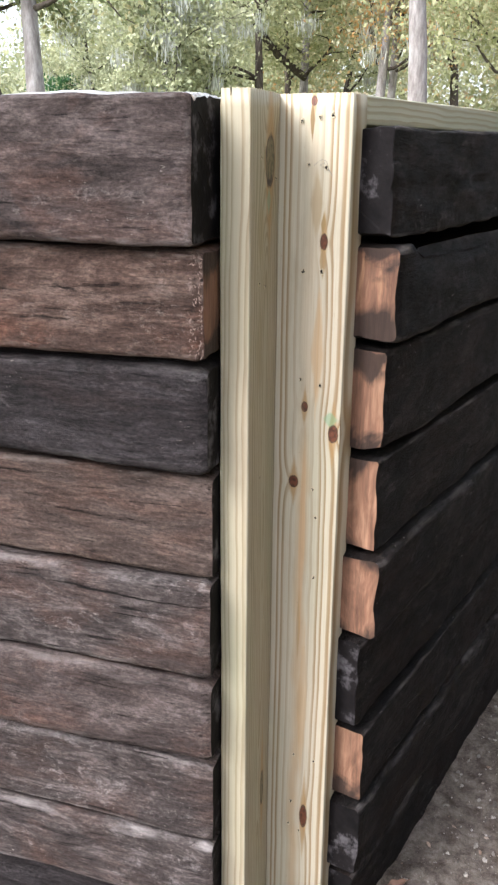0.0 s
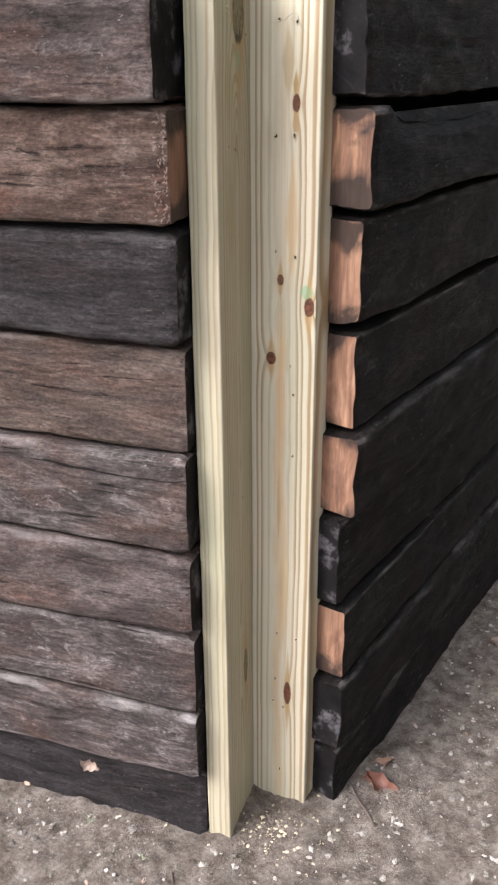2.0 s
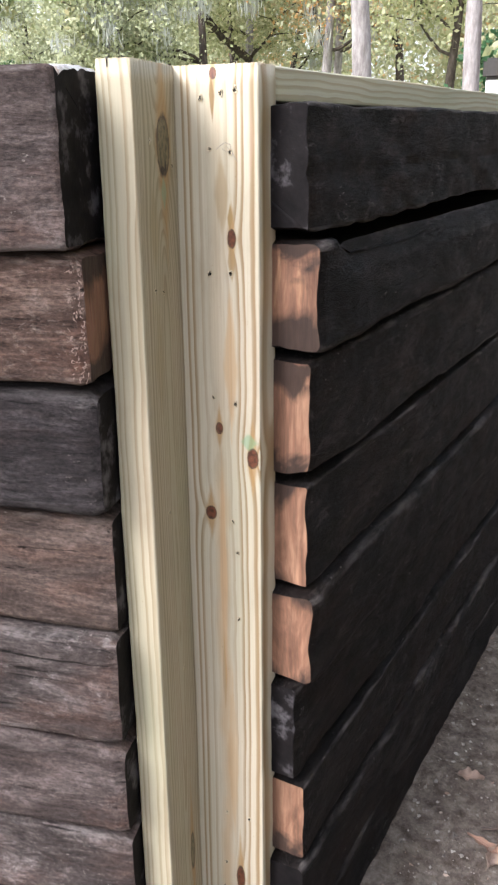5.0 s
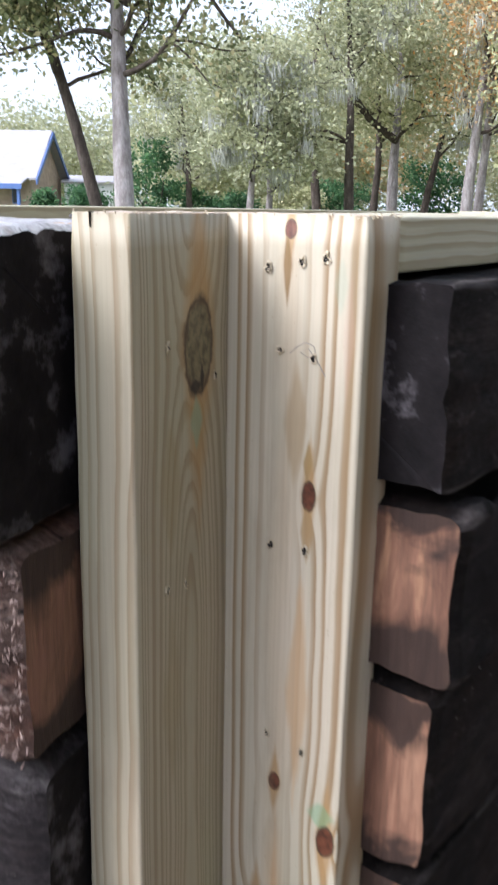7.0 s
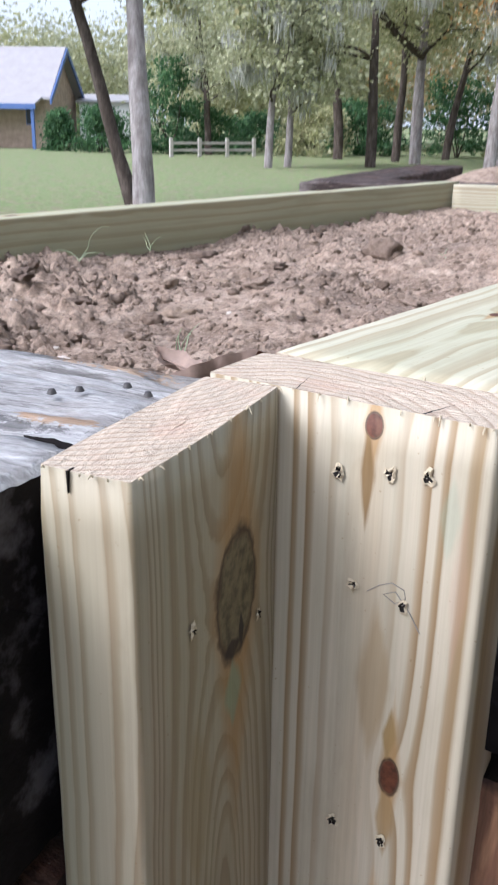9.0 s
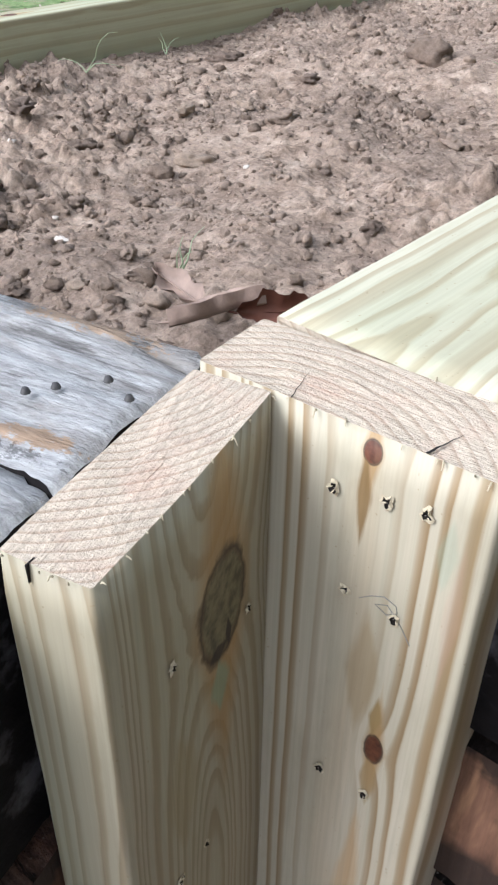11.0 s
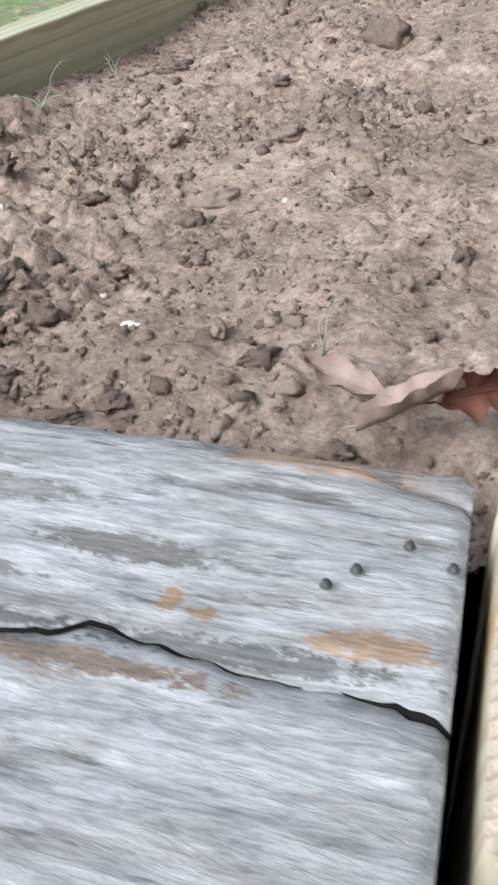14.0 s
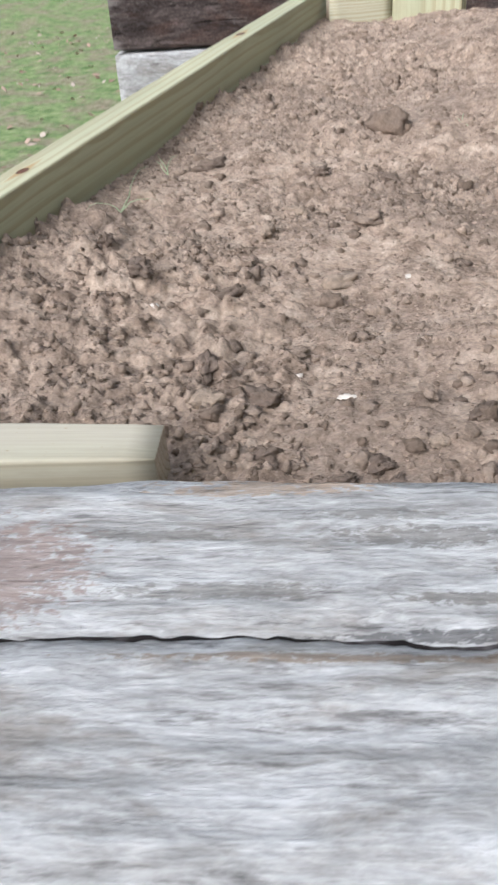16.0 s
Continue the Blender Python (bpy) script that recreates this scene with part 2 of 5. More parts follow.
    if heart:
        hy, hw, h0, h1 = heart
        wander = k.math("MULTIPLY_ADD", k.noise(k.stretch(k.obj, (5, 0.1, 0.1)), 1.0, 3), 0.04, -0.02)
        off = k.math("ABSOLUTE", k.math("SUBTRACT", k.math("ADD", y, wander), hy))
        m = k.math("MULTIPLY_ADD", off, -1.0 / hw, 1.25, clamp=True)
        m = k.math("MULTIPLY", m, k.ramp(x, [(max(h0, 0.0), 0.0), (h0 + 0.05, 1.0), (h1 - 0.06, 1.0), (min(h1, 1.0), 0.3)]))
        col = k.mix(k.math("MULTIPLY", m, 0.55), col, (0.43, 0.285, 0.145))
    if core is not None:
        col = k.mix(k.math("MULTIPLY", ring_mask, 0.78), col, (0.32, 0.19, 0.07))
        kn = k.noise(k.obj, 130.0, 3, 0.6)
        col = k.mix(core, col, k.ramp(kn, [(0.36, tuple(c * 0.4 for c in knot)), (0.6, knot)]))
        col = k.mix(k.math("MULTIPLY", rim, 0.85), col, (0.024, 0.012, 0.008))
    for sx, sy, sl, sw, sc, amount in streaks:
        dx = k.math("DIVIDE", k.math("SUBTRACT", x, sx), sl)
        dy = k.math("DIVIDE", k.math("SUBTRACT", k.math("ADD", y, k.math("MULTIPLY", shove, 0.2)), sy), sw)
        d = k.math("ADD", k.math("POWER", k.math("ABSOLUTE", dx), 1.3), k.math("ABSOLUTE", dy))
        d = k.math("ADD", d, k.math("MULTIPLY_ADD", k.noise(k.stretch(k.obj, (14, 90, 90)), 1.0, 5, 0.65), 1.0, -0.5))
        m = k.math("MULTIPLY", k.math("MULTIPLY_ADD", d, -2.6, 2.7, clamp=True), min(0.95, amount * 0.55))
        if core is not None and amount < 2.1:
            m = k.math("MULTIPLY", m, k.math("SUBTRACT", 1.0, core))
        col = k.mix(m, col, sc)
    g = k.math("MULTIPLY_ADD", fibre, 0.35, 0.83)
    col = k.mix(1.0, col, k.vec(g, g, g), "MULTIPLY")
    speck = k.ramp(k.noise(k.obj, 330.0, 1), [(0.74, 0.0), (0.78, 0.45)])
    col = k.mix(speck, col, (0.22, 0.15, 0.07))
    stain = k.ramp(k.noise(k.stretch(k.obj, (1.2, 5, 5), (9, 4, 2)), 4.0, 6, 0.7), [(0.52, 0.0), (0.72, 0.35)])
    col = k.mix(stain, col, (base[0] * 0.55, base[1] * 0.5, base[2] * 0.42))
    h = k.math("ADD", k.math("MULTIPLY", fibre, 0.5), k.math("MULTIPLY", late, 0.10))
    return k.done(col, 0.62, h, 0.35, 0.001, 0.35)


def end_grain(name, pith, spacing):
    """Rough sawn end of a pine board: pinkish tan, growth arcs, saw scores."""
    k = Mat(name)
    x, y, z = k.xyz(k.obj)
    py, pz = k.math("SUBTRACT", y, pith[0]), k.math("SUBTRACT", z, pith[1])
    r = k.math("POWER", k.math("ADD", k.math("MULTIPLY", py, py), k.math("MULTIPLY", pz, pz)), 0.5)
    r = k.math("MULTIPLY_ADD", k.noise(k.obj, 30.0, 2), 0.004, r)
    ph = k.math("FRACT", k.math("DIVIDE", r, spacing))
    late = k.ramp(ph, [(0.0, 0.0), (0.6, 0.15), (0.9, 1.0), (1.0, 0.0)])
    blotch = k.noise(k.obj, 26.0, 5, 0.7)
    col = k.mix(k.math("MULTIPLY", late, k.math("MULTIPLY_ADD", blotch, 1.3, 0.05, clamp=True)), (0.53, 0.445, 0.345), (0.31, 0.22, 0.15))
    pink = k.ramp(k.noise(k.obj, 20.0, 3, 0.6), [(0.55, 0.0), (0.72, 0.28)])
    col = k.mix(pink, col, (0.50, 0.28, 0.20))
    fuzz = k.noise(k.obj, 420.0, 4, 0.8)
    saw = k.noise(k.stretch(k.obj, (1, 40, 420)), 1.0, 4, 0.7)
    g = k.math("MULTIPLY_ADD", k.math("ADD", fuzz, saw), 0.75, 0.24)
    col = k.mix(1.0, col, k.vec(g, g, g), "MULTIPLY")
    return k.done(col, 0.9, k.math("ADD", fuzz, saw), 0.9, 0.0016, 0.15)


def soil_mat():
    """Sandy loam: pale dry crust over darker moist crumbs, sand grains and dark bits."""
    k = Mat("garden_soil")
    p = k.obj
    big = k.noise(p, 6.0, 6, 0.65, 0.4)
    mid = k.noise(p, 38.0, 7, 0.68, 0.3)
    grain = k.noise(p, 210.0, 6, 0.75)
    fine = k.noise(p, 600.0, 3, 0.7)
    col = k.ramp(mid, [(0.34, (0.175, 0.126, 0.094)), (0.5, (0.322, 0.243, 0.186)), (0.66, (0.42, 0.33, 0.258))])
    col = k.mix(k.ramp(big, [(0.44, 0.0), (0.62, 0.55)]), col, (0.175, 0.132, 0.104))
    g = k.math("MULTIPLY_ADD", grain, 2.1, 0.0)
    col = k.mix(1.0, col, k.vec(g, g, g), "MULTIPLY")
    bits = k.ramp(k.noise(k.stretch(p, (1, 1, 1), (5, 1, 3)), 150.0, 2, 0.5), [(0.66, 0.0), (0.71, 0.8)])
    col = k.mix(bits, col, (0.075, 0.052, 0.04))
    sand = k.ramp(fine, [(0.66, 0.0), (0.74, 0.5)])
    col = k.mix(sand, col, (0.50, 0.43, 0.37))
    h = k.math("ADD", k.math("MULTIPLY", mid, 0.7), k.math("ADD", k.math("MULTIPLY", grain, 0.6), k.math("MULTIPLY", fine, 0.15)))
    return k.done(col, 0.95, h, 0.9, 0.006, 0.06)


def clod_mat(name, a, b, rough=0.9):
    k = Mat(name)
    isl = k.island()
    n = k.noise(k.obj, 190.0, 7, 0.78)
    col = k.mix(isl, a, b)
    g = k.math("MULTIPLY_ADD", n, 1.7, 0.15)
    col = k.mix(1.0, col, k.vec(g, g, g), "MULTIPLY")
    return k.done(col, rough, n, 0.9, 0.004, 0.08)


def ground_mat():
    """Trodden sandy dirt by the bed, lawn beyond it, leaf-strewn woodland floor on the other side."""
    k = Mat("ground")
    p = k.obj
    x, y, z = k.xyz(p)
    big = k.noise(p, 1.4, 4, 0.6)
    mid = k.noise(p, 30.0, 8, 0.72)
    fine = k.noise(p, 190.0, 8, 0.8)
    dirt = k.ramp(mid, [(0.35, (0.085, 0.066, 0.053)), (0.5, (0.175, 0.14, 0.116)), (0.64, (0.275, 0.232, 0.198))])
    grass = k.ramp(k.noise(p, 9.0, 5, 0.7), [(0.3, (0.075, 0.13, 0.04)), (0.55, (0.20, 0.26, 0.11)), (0.75, (0.36, 0.37, 0.21))])
    litter = k.ramp(k.noise(p, 17.0, 5, 0.8), [(0.3, (0.10, 0.075, 0.055)), (0.5, (0.26, 0.20, 0.155)), (0.7, (0.40, 0.32, 0.26))])
    # lawn where x + 0.35 y is well to the west of the bed
    side = k.math("MULTIPLY_ADD", y, 0.22, k.math("MULTIPLY", x, -1.0))
    lawn = k.math("MULTIPLY_ADD", k.math("ADD", k.math("SUBTRACT", side, 1.9), k.math("MULTIPLY_ADD", big, 4.0, -2.0)), 0.8, 0.0, clamp=True)
    lawn = k.math("MULTIPLY", lawn, k.ramp(k.noise(p, 3.2, 5, 0.7), [(0.40, 0.25), (0.55, 1.0)]))
    wood = k.math("MULTIPLY_ADD", k.math("ADD", k.math("SUBTRACT", y, 3.4), k.math("MULTIPLY", k.math("ADD", big, -0.5), 4.0)), 0.5, 0.0, clamp=True)
    col = k.mix(wood, dirt, litter)
    col = k.mix(lawn, col, grass)
    g = k.math("MULTIPLY_ADD", fine, 1.6, 0.2)
    col = k.mix(1.0, col, k.vec(g, g, g), "MULTIPLY")
    chip = k.ramp(k.noise(p, 170.0, 1), [(0.735, 0.0), (0.765, 0.6)])
    col = k.mix(chip, col, (0.48, 0.42, 0.36))
    return k.done(col, 0.95, k.math("ADD", mid, fine), 1.0, 0.008, 0.08)


def leaf_mat(name, a, b, c=None, trans=0.35):
    k = Mat(name)
    isl = k.island()
    stops = [(0.0, a), (0.6, b), (1.0, c or b)]
    col = k.ramp(isl, stops)
    n = k.noise(k.obj, 0.9, 2)
    g = k.math("MULTIPLY_ADD", n, 0.9, 0.55)
    col = k.mix(1.0, col, k.vec(g, g, g), "MULTIPLY")
    k.done(col, 0.6, None, spec=0.25)
    tr = k.t.nodes.new("ShaderNodeBsdfTranslucent")
    k.put(tr.inputs["Color"], col)
    mx = k.t.nodes.new("ShaderNodeMixShader")
    mx.inputs[0].default_value = trans
    k.t.links.new(k.bsdf.outputs[0], mx.inputs[1])
    k.t.links.new(tr.outputs[0], mx.inputs[2])
    k.t.links.new(mx.outputs[0], k.t.nodes["Material Output"].inputs["Surface"])
    return k.m


def bark_mat(name, a, b, c):
    k = Mat(name)
    n = k.noise(k.stretch(k.obj, (8, 8, 2.0)), 1.0, 5, 0.7)
    f = k.noise(k.stretch(k.obj, (30, 30, 7)), 1.0, 4, 0.7)
    col = k.ramp(n, [(0.3, a), (0.5, b), (0.7, c)])
    g = k.math("MULTIPLY_ADD", f, 0.9, 0.55)
    col = k.mix(1.0, col, k.vec(g, g, g), "MULTIPLY")
    return k.done(col, 0.9, f, 0.8, 0.02, 0.1)


def plain(name, colour, rough=0.7, scale=20.0, amount=0.35, metal=0.0):
    k = Mat(name)
    n = k.noise(k.obj, scale, 4, 0.6)
    g = k.math("MULTIPLY_ADD", n, amount * 2, 1 - amount)
    col = k.mix(1.0, colour, k.vec(g, g, g), "MULTIPLY")
    k.bsdf.inputs["Metallic"].default_value = metal
    return k.done(col, rough, n, 0.3, 0.004)


# mauve-brown, red-brown, near black, warm brown, grey-scuffed and dark brown ties
TIE = creosote_wood("weathered_creosote_wood", (0.0156, 0.01196, 0.01105), (0.052, 0.039, 0.0351), (0.1274, 0.1014, 0.0936), (0.242, 0.209, 0.1958), 0.75)
TIE_RED = creosote_wood("reddish_creosote_wood", (0.0169, 0.0104, 0.00845), (0.0559, 0.0351, 0.0273), (0.1365, 0.0962, 0.078), (0.33, 0.275, 0.242), 0.75, 1.0, 0.45)
TIE_DARK = creosote_wood("dark_creosote_wood", (0.01087, 0.00899, 0.00899), (0.02393, 0.01957, 0.01957), (0.0609, 0.0522, 0.05365), (0.165, 0.1485, 0.143), 0.55, 1.0, 0.2)
TIE_BROWN = creosote_wood("brown_creosote_wood", (0.0182, 0.01235, 0.01014), (0.0598, 0.0429, 0.03575), (0.1274, 0.0962, 0.0819), (0.242, 0.2035, 0.1815), 0.6, 1.0, 0.22)
TIE_SCUFF = creosote_wood("scuffed_creosote_wood", (0.0143, 0.01144, 0.01079), (0.0494, 0.039, 0.03575), (0.1625, 0.1365, 0.1274), (0.374, 0.33, 0.3135), 1.0, 1.0, 0.35)
# side-wall ties: tarred black wood, coloured darker still for that wall's shade
TIE_BLACK = creosote_wood("shade_darkened_tarred_wood", (0.0035, 0.003, 0.0028), (0.0095, 0.0075, 0.0068), (0.034, 0.0265, 0.0235), (0.14, 0.12, 0.112), 1.0, 0.66, 0.55)
TIE_CUT = cut_wood("sawn_tie_end", 0.70, (0.33, 0.185, 0.112))
TIE_CUT_DARK = cut_wood("sawn_tar_soaked_tie_end", 0.22, (0.46, 0.26, 0.14))
TIE_TORN = cut_wood("splintered_red_tie_end", 0.25, (0.19, 0.09, 0.062))
TIE_TAR, TIE_GREY = tarred_end(), grey_wood()
SOIL = soil_mat()
CLOD = clod_mat("soil_clods", (0.165, 0.121, 0.091), (0.37, 0.283, 0.22))
GROUND = ground_mat()
# near-black paint for the shade inside screw holes, end cracks and the split
DARK = plain("hole_shade", (0.012, 0.009, 0.007), 0.9)
NAIL = plain("rusted_nail_iron", (0.065, 0.06, 0.058), 0.55, 300, 0.4, 0.3)
STEEL = plain("screw_steel", (0.28, 0.25, 0.21), 0.4, 300, 0.3, 0.8)
FIBRE = plain("torn_fibre", (0.46, 0.39, 0.27), 0.8, 200)


# ---- mesh tools ----
def link(name, verts, faces, mats, parent=None, slots=None, smooth=True, label=""):
    me = bpy.data.meshes.new(name)
    me.from_pydata(verts, [], faces)
    for m in mats:
        me.materials.append(m)
    if slots is not None:
        me.polygons.foreach_set("material_index", slots)
    if smooth:
        me.polygons.foreach_set("use_smooth", [True] * len(me.polygons))
    me.update()
    ob = new(name, me)
    if parent:
        ob.parent = parent
    if label:
        ob["label"] = label
    return ob


def part(name, bm, material, parent, label="", smooth=False):
    me = bpy.data.meshes.new(name)
    bm.to_mesh(me)
    bm.free()
    me.materials.append(material)
    if smooth:
        me.polygons.foreach_set("use_smooth", [True] * len(me.polygons))
    ob = new(name, me)
    ob.parent = parent
    if label:
        ob["label"] = label
    return ob


def empty(name, m=None):
    ob = new(name)
    ob.empty_display_size = 0.1
    if m is not None:
        ob.matrix_world = m
    return ob


def frame_of(origin, xd, yd):
    """Pose with local x along xd and local y along yd."""
    xd, yd = Vector(xd).normalized(), Vector(yd).normalized()
    zd = xd.cross(yd)
    m = Matrix((xd, yd, zd)).transposed().to_4x4()
    m.translation = origin
    return m


def beam(L, W, H, r, step, warp, move=None):
    """A beam along local x, 0..L, with section W by H and rounded arrises, closed by ringed ends.
    warp(x, y, z, ny, nz) gives the outward shift of a skin point. Returns verts, faces, kind of each face (0 skin, 1 start, 2 end, 3 upper skin)."""
    ny, nz = max(2, round((W - 2 * r) / step)), max(2, round((H - 2 * r) / step))
    sec = []
    def arc(cy, cz, a0):
        for i in range(4):
            a = radians(a0 + 90 * i / 3)
            sec.append((cy + r * math.cos(a), cz + r * math.sin(a), math.cos(a), math.sin(a)))
    arc(W - r, H - r, 0)
    e = 0.0008
    sec += [(W - r - e, H, 0, 1)] + [(W - r - (W - 2 * r) * i / ny, H, 0, 1) for i in range(1, ny)] + [(r + e, H, 0, 1)]
    arc(r, H - r, 90)
    sec += [(0, H - r - e, -1, 0)] + [(0, H - r - (H - 2 * r) * i / nz, -1, 0) for i in range(1, nz)] + [(0, r + e, -1, 0)]
    arc(r, r, 180)
    sec += [(r + (W - 2 * r) * i / ny, 0, 0, -1) for i in range(1, ny)]
    arc(W - r, r, 270)
    sec += [(W, r + e, 1, 0)] + [(W, r + (H - 2 * r) * i / nz, 1, 0) for i in range(1, nz)] + [(W, H - r - e, 1, 0)]
    n, nx = len(sec), max(2, round(L / step))
    verts, faces, kinds = [], [], []
    for i in range(nx + 1):
        x = L * i / nx
        tuck = r * 0.35 if i in (0, nx) else 0.0
        for y, z, a, b in sec:
            d = warp(x, y, z, a, b) - tuck
            verts.append((x, y + a * d + (move(x, y) if move and b > 0.9 else 0.0), z + b * d))
    for i in range(nx):
        for j in range(n):
            k = (j + 1) % n
            faces.append((i * n + j, i * n + k, (i + 1) * n + k, (i + 1) * n + j))
            kinds.append(3 if sec[j][3] > 0.4 and sec[k][3] > 0.4 else 0)
    for side, ring0 in ((1, 0), (2, nx * n)):
        prev = list(range(ring0, ring0 + n))
        cy, cz = W / 2, H / 2
        x0 = 0.0 if side == 1 else L
        for s in (0.8, 0.5, 0.22):
            cur = []
            for j in range(n):
                _, py, pz = verts[ring0 + j]
                y, z = cy + (py - cy) * s, cz + (pz - cz) * s
                bump = 0.0015 * noise.noise((y * 40, z * 40, L * 9 + side))
                verts.append((x0 + bump, y, z))
                cur.append(len(verts) - 1)
            for j in range(n):
                k = (j + 1) % n
                q = (prev[k], prev[j], cur[j], cur[k])
                faces.append(q if side == 1 else q[::-1])
                kinds.append(side)
            prev = cur
        faces.append(tuple(prev[::-1]) if side == 1 else tuple(prev))
        kinds.append(side)
    return verts, faces, kinds


# ---- ground ----
def spread(lo, hi, fine_lo, fine_hi, step, grow=1.22):
    c = list(np.arange(fine_lo, fine_hi, step))
    s, v = step, fine_hi
    while v < hi:
        c.append(v)
        s *= grow
        v += s
    c.append(hi)
    s, v = step, fine_lo
    while v > lo:
        s *= grow
        v -= s
        c.insert(0, max(v, lo))
    return c


def ground_height(x, y):
    near = math.exp(-((x + 0.2) ** 2 + (y - 1.2) ** 2) / 9)
    h = 0.012 * noise.noise((x * 3, y * 3, 0)) + near * (0.010 * noise.noise((x * 11, y * 11, 2)) + 0.011 * abs(noise.noise((x * 30, y * 30, 5))) + 0.007 * abs(noise.noise((x * 75, y * 75, 5))))
    return h - 0.010


gx = spread(-500, 500, -1.1, 0.7, 0.0095)
gy = spread(-60, 900, 0.75, 2.3, 0.0095)
gv = [(x, y, ground_height(x, y)) for y in gy for x in gx]
gf = [(j * len(gx) + i, j * len(gx) + i + 1, (j + 1) * len(gx) + i + 1, (j + 1) * len(gx) + i) for j in range(len(gy) - 1) for i in range(len(gx) - 1)]
ground = tagged(link("ground", gv, gf, [GROUND]), "sandy grey-brown trodden dirt with lawn and leaf litter beyond", "ground", kind="structure")

# ---- raised bed of stacked ties ----
ANG = 14.5
U = Vector((math.sin(radians(ANG)), math.cos(radians(ANG)), 0))
N = Vector((U.y, -U.x, 0))
BED = tagged(empty("raised_bed"), "raised garden bed of stacked dark creosoted railroad ties", "raised bed")


def tie(m, L, W, H, seed, r=0.012, step=0.014, start=None, end=None, top=None, warp=None, label="", rough=1.0, wood=None, move=None):
    def skin(x, y, z, a, b):
        d = 0.006 * noise.noise((x * 2.3 + seed, y * 6, z * 6)) + 0.004 * noise.noise((x * 9, y * 22 + seed, z * 22)) + 0.0018 * noise.noise((x * 30, y * 120, z * 120 + seed))
        d = d * rough - 0.002
        return d + (warp(x, y, z, a, b) if warp else 0.0)
    v, f, kinds = beam(L, W, H, r, step, skin, move)
    mats = [wood or TIE, start or TIE_TAR, end or TIE_TAR, top or wood or TIE]
    # walls of the grey top's crack take the near-black end material as painted shade
    slots = [(1 if top else 0) if kd == 3 and (not top or min(v[i][2] for i in face) < H - 0.016 and abs(sum(v[i][1] for i in face) / len(face) - 0.126) < 0.03) else kd for face, kd in zip(f, kinds)]
    ob = link("railroad_tie", v, f, mats, BED, slots, label=label)
    ob.matrix_world = m
    return ob


def split_beam(ob, which, name, label):
    """Moves the end faces of a tie into a part of their own."""
    me = ob.data
    bm = bmesh.new()
    bm.from_mesh(me)
    keep = [f for f in bm.faces if f.material_index == which]
    verts = {v: i for i, v in enumerate({v for f in keep for v in f.verts})}
    pv = [tuple(v.co) for v in verts]
    pf = [tuple(verts[v] for v in f.verts) for f in keep]
    bmesh.ops.delete(bm, geom=keep, context="FACES")
    bm.to_mesh(me)
    bm.free()
    return link(name, pv, pf, [me.materials[which]], ob, label=label)


# front wall, right ends beside the corner post: front y, underside, top, end x, look of the end
FRONT = [
    (0.985, 1.187, 1.364, -0.382, TIE_TAR), (1.000, 1.040, 1.184, -0.3755, TIE_TORN), (1.010, 0.886, 1.036, -0.3755, TIE_TAR),
    (1.030, 0.728, 0.882, -0.3755, TIE_TAR), (1.018, 0.570, 0.724, -0.3755, TIE_TAR), (1.015, 0.424, 0.566, -0.3755, TIE_TAR),
    (1.024, 0.276, 0.420, -0.3755, TIE_TAR), (1.022, 0.138, 0.272, -0.3755, TIE_TAR), (1.050, -0.05, 0.134, -0.3755, TIE_TAR),
]
XL = -1.16


CRACK_Y = 0.225 - 0.215 / 51 * 23     # a line of the tie's top mesh that becomes the crack


def crack_move(x, y):
    """Slides the top mesh sideways so that one of its lines follows the long crack, and draws its neighbours close."""
    line = np.interp(x, (0.0, 0.39, 0.52, 0.591, 0.628, 0.645, 0.657, 0.70, 0.758, 0.79), (0.122, 0.122, 0.125, 0.119, 0.1185, 0.124, 0.1305, 0.124, 0.119, 0.115)) + 0.004 * noise.noise((x * 22, 0, 9)) + 0.0022 * noise.noise((x * 75, 0, 3)) + 0.0012 * noise.noise((x * 190, 0, 3))
    d = y - CRACK_Y
    near = max(0.0, 1 - abs(d) / 0.09)
    lip = 0.0
    if 0.002 < abs(d) < 0.0065:
        lip = -math.copysign(0.0042 * min(0.98, max(0.5, 0.92 + 0.3 * noise.noise((x * 17, d * 300, 5)) + 0.35 * noise.noise((x * 70, d * 300, 5)))), d)
    elif abs(d) < 0.011 and abs(d) > 0.002:
        lip = -math.copysign(0.0015, d)
    return (line - CRACK_Y) * near + lip


def top_front(x, y, z, a, b):
    """Checked and cracked top of the upper tie, with worn arrises."""
    if b < 0.5:
        return 0.004 * noise.noise((x * 14, z * 30, 3)) if a < -0.5 else 0.0
    d = abs(y - CRACK_Y)
    crack = -(0.011 + 0.020 * min(1.0, max(0.0, 0.55 + 1.3 * noise.noise((x * 13, 1, 1))))) if d < 0.002 else (-0.0035 * max(0.0, 1 + noise.noise((x * 18, y * 40, 1))) if d < 0.009 else 0.0)
    check = -0.004 * max(0.0, noise.noise((x * 5, y * 130, 7)) - 0.35) * 3
    side = -0.008 * max(0.0, (x - 0.735) / 0.04) * max(0.0, (y - 0.17) / 0.065)
    back = -0.010 * max(0.0, (y - 0.215) / 0.02) * (0.6 + noise.noise((x * 12, 1, 7)))
    front = -0.016 * max(0.0, (0.03 - y) / 0.03)
    return crack + check + back + front + side + 0.0025 * noise.noise((x * 6, y * 70, 1))


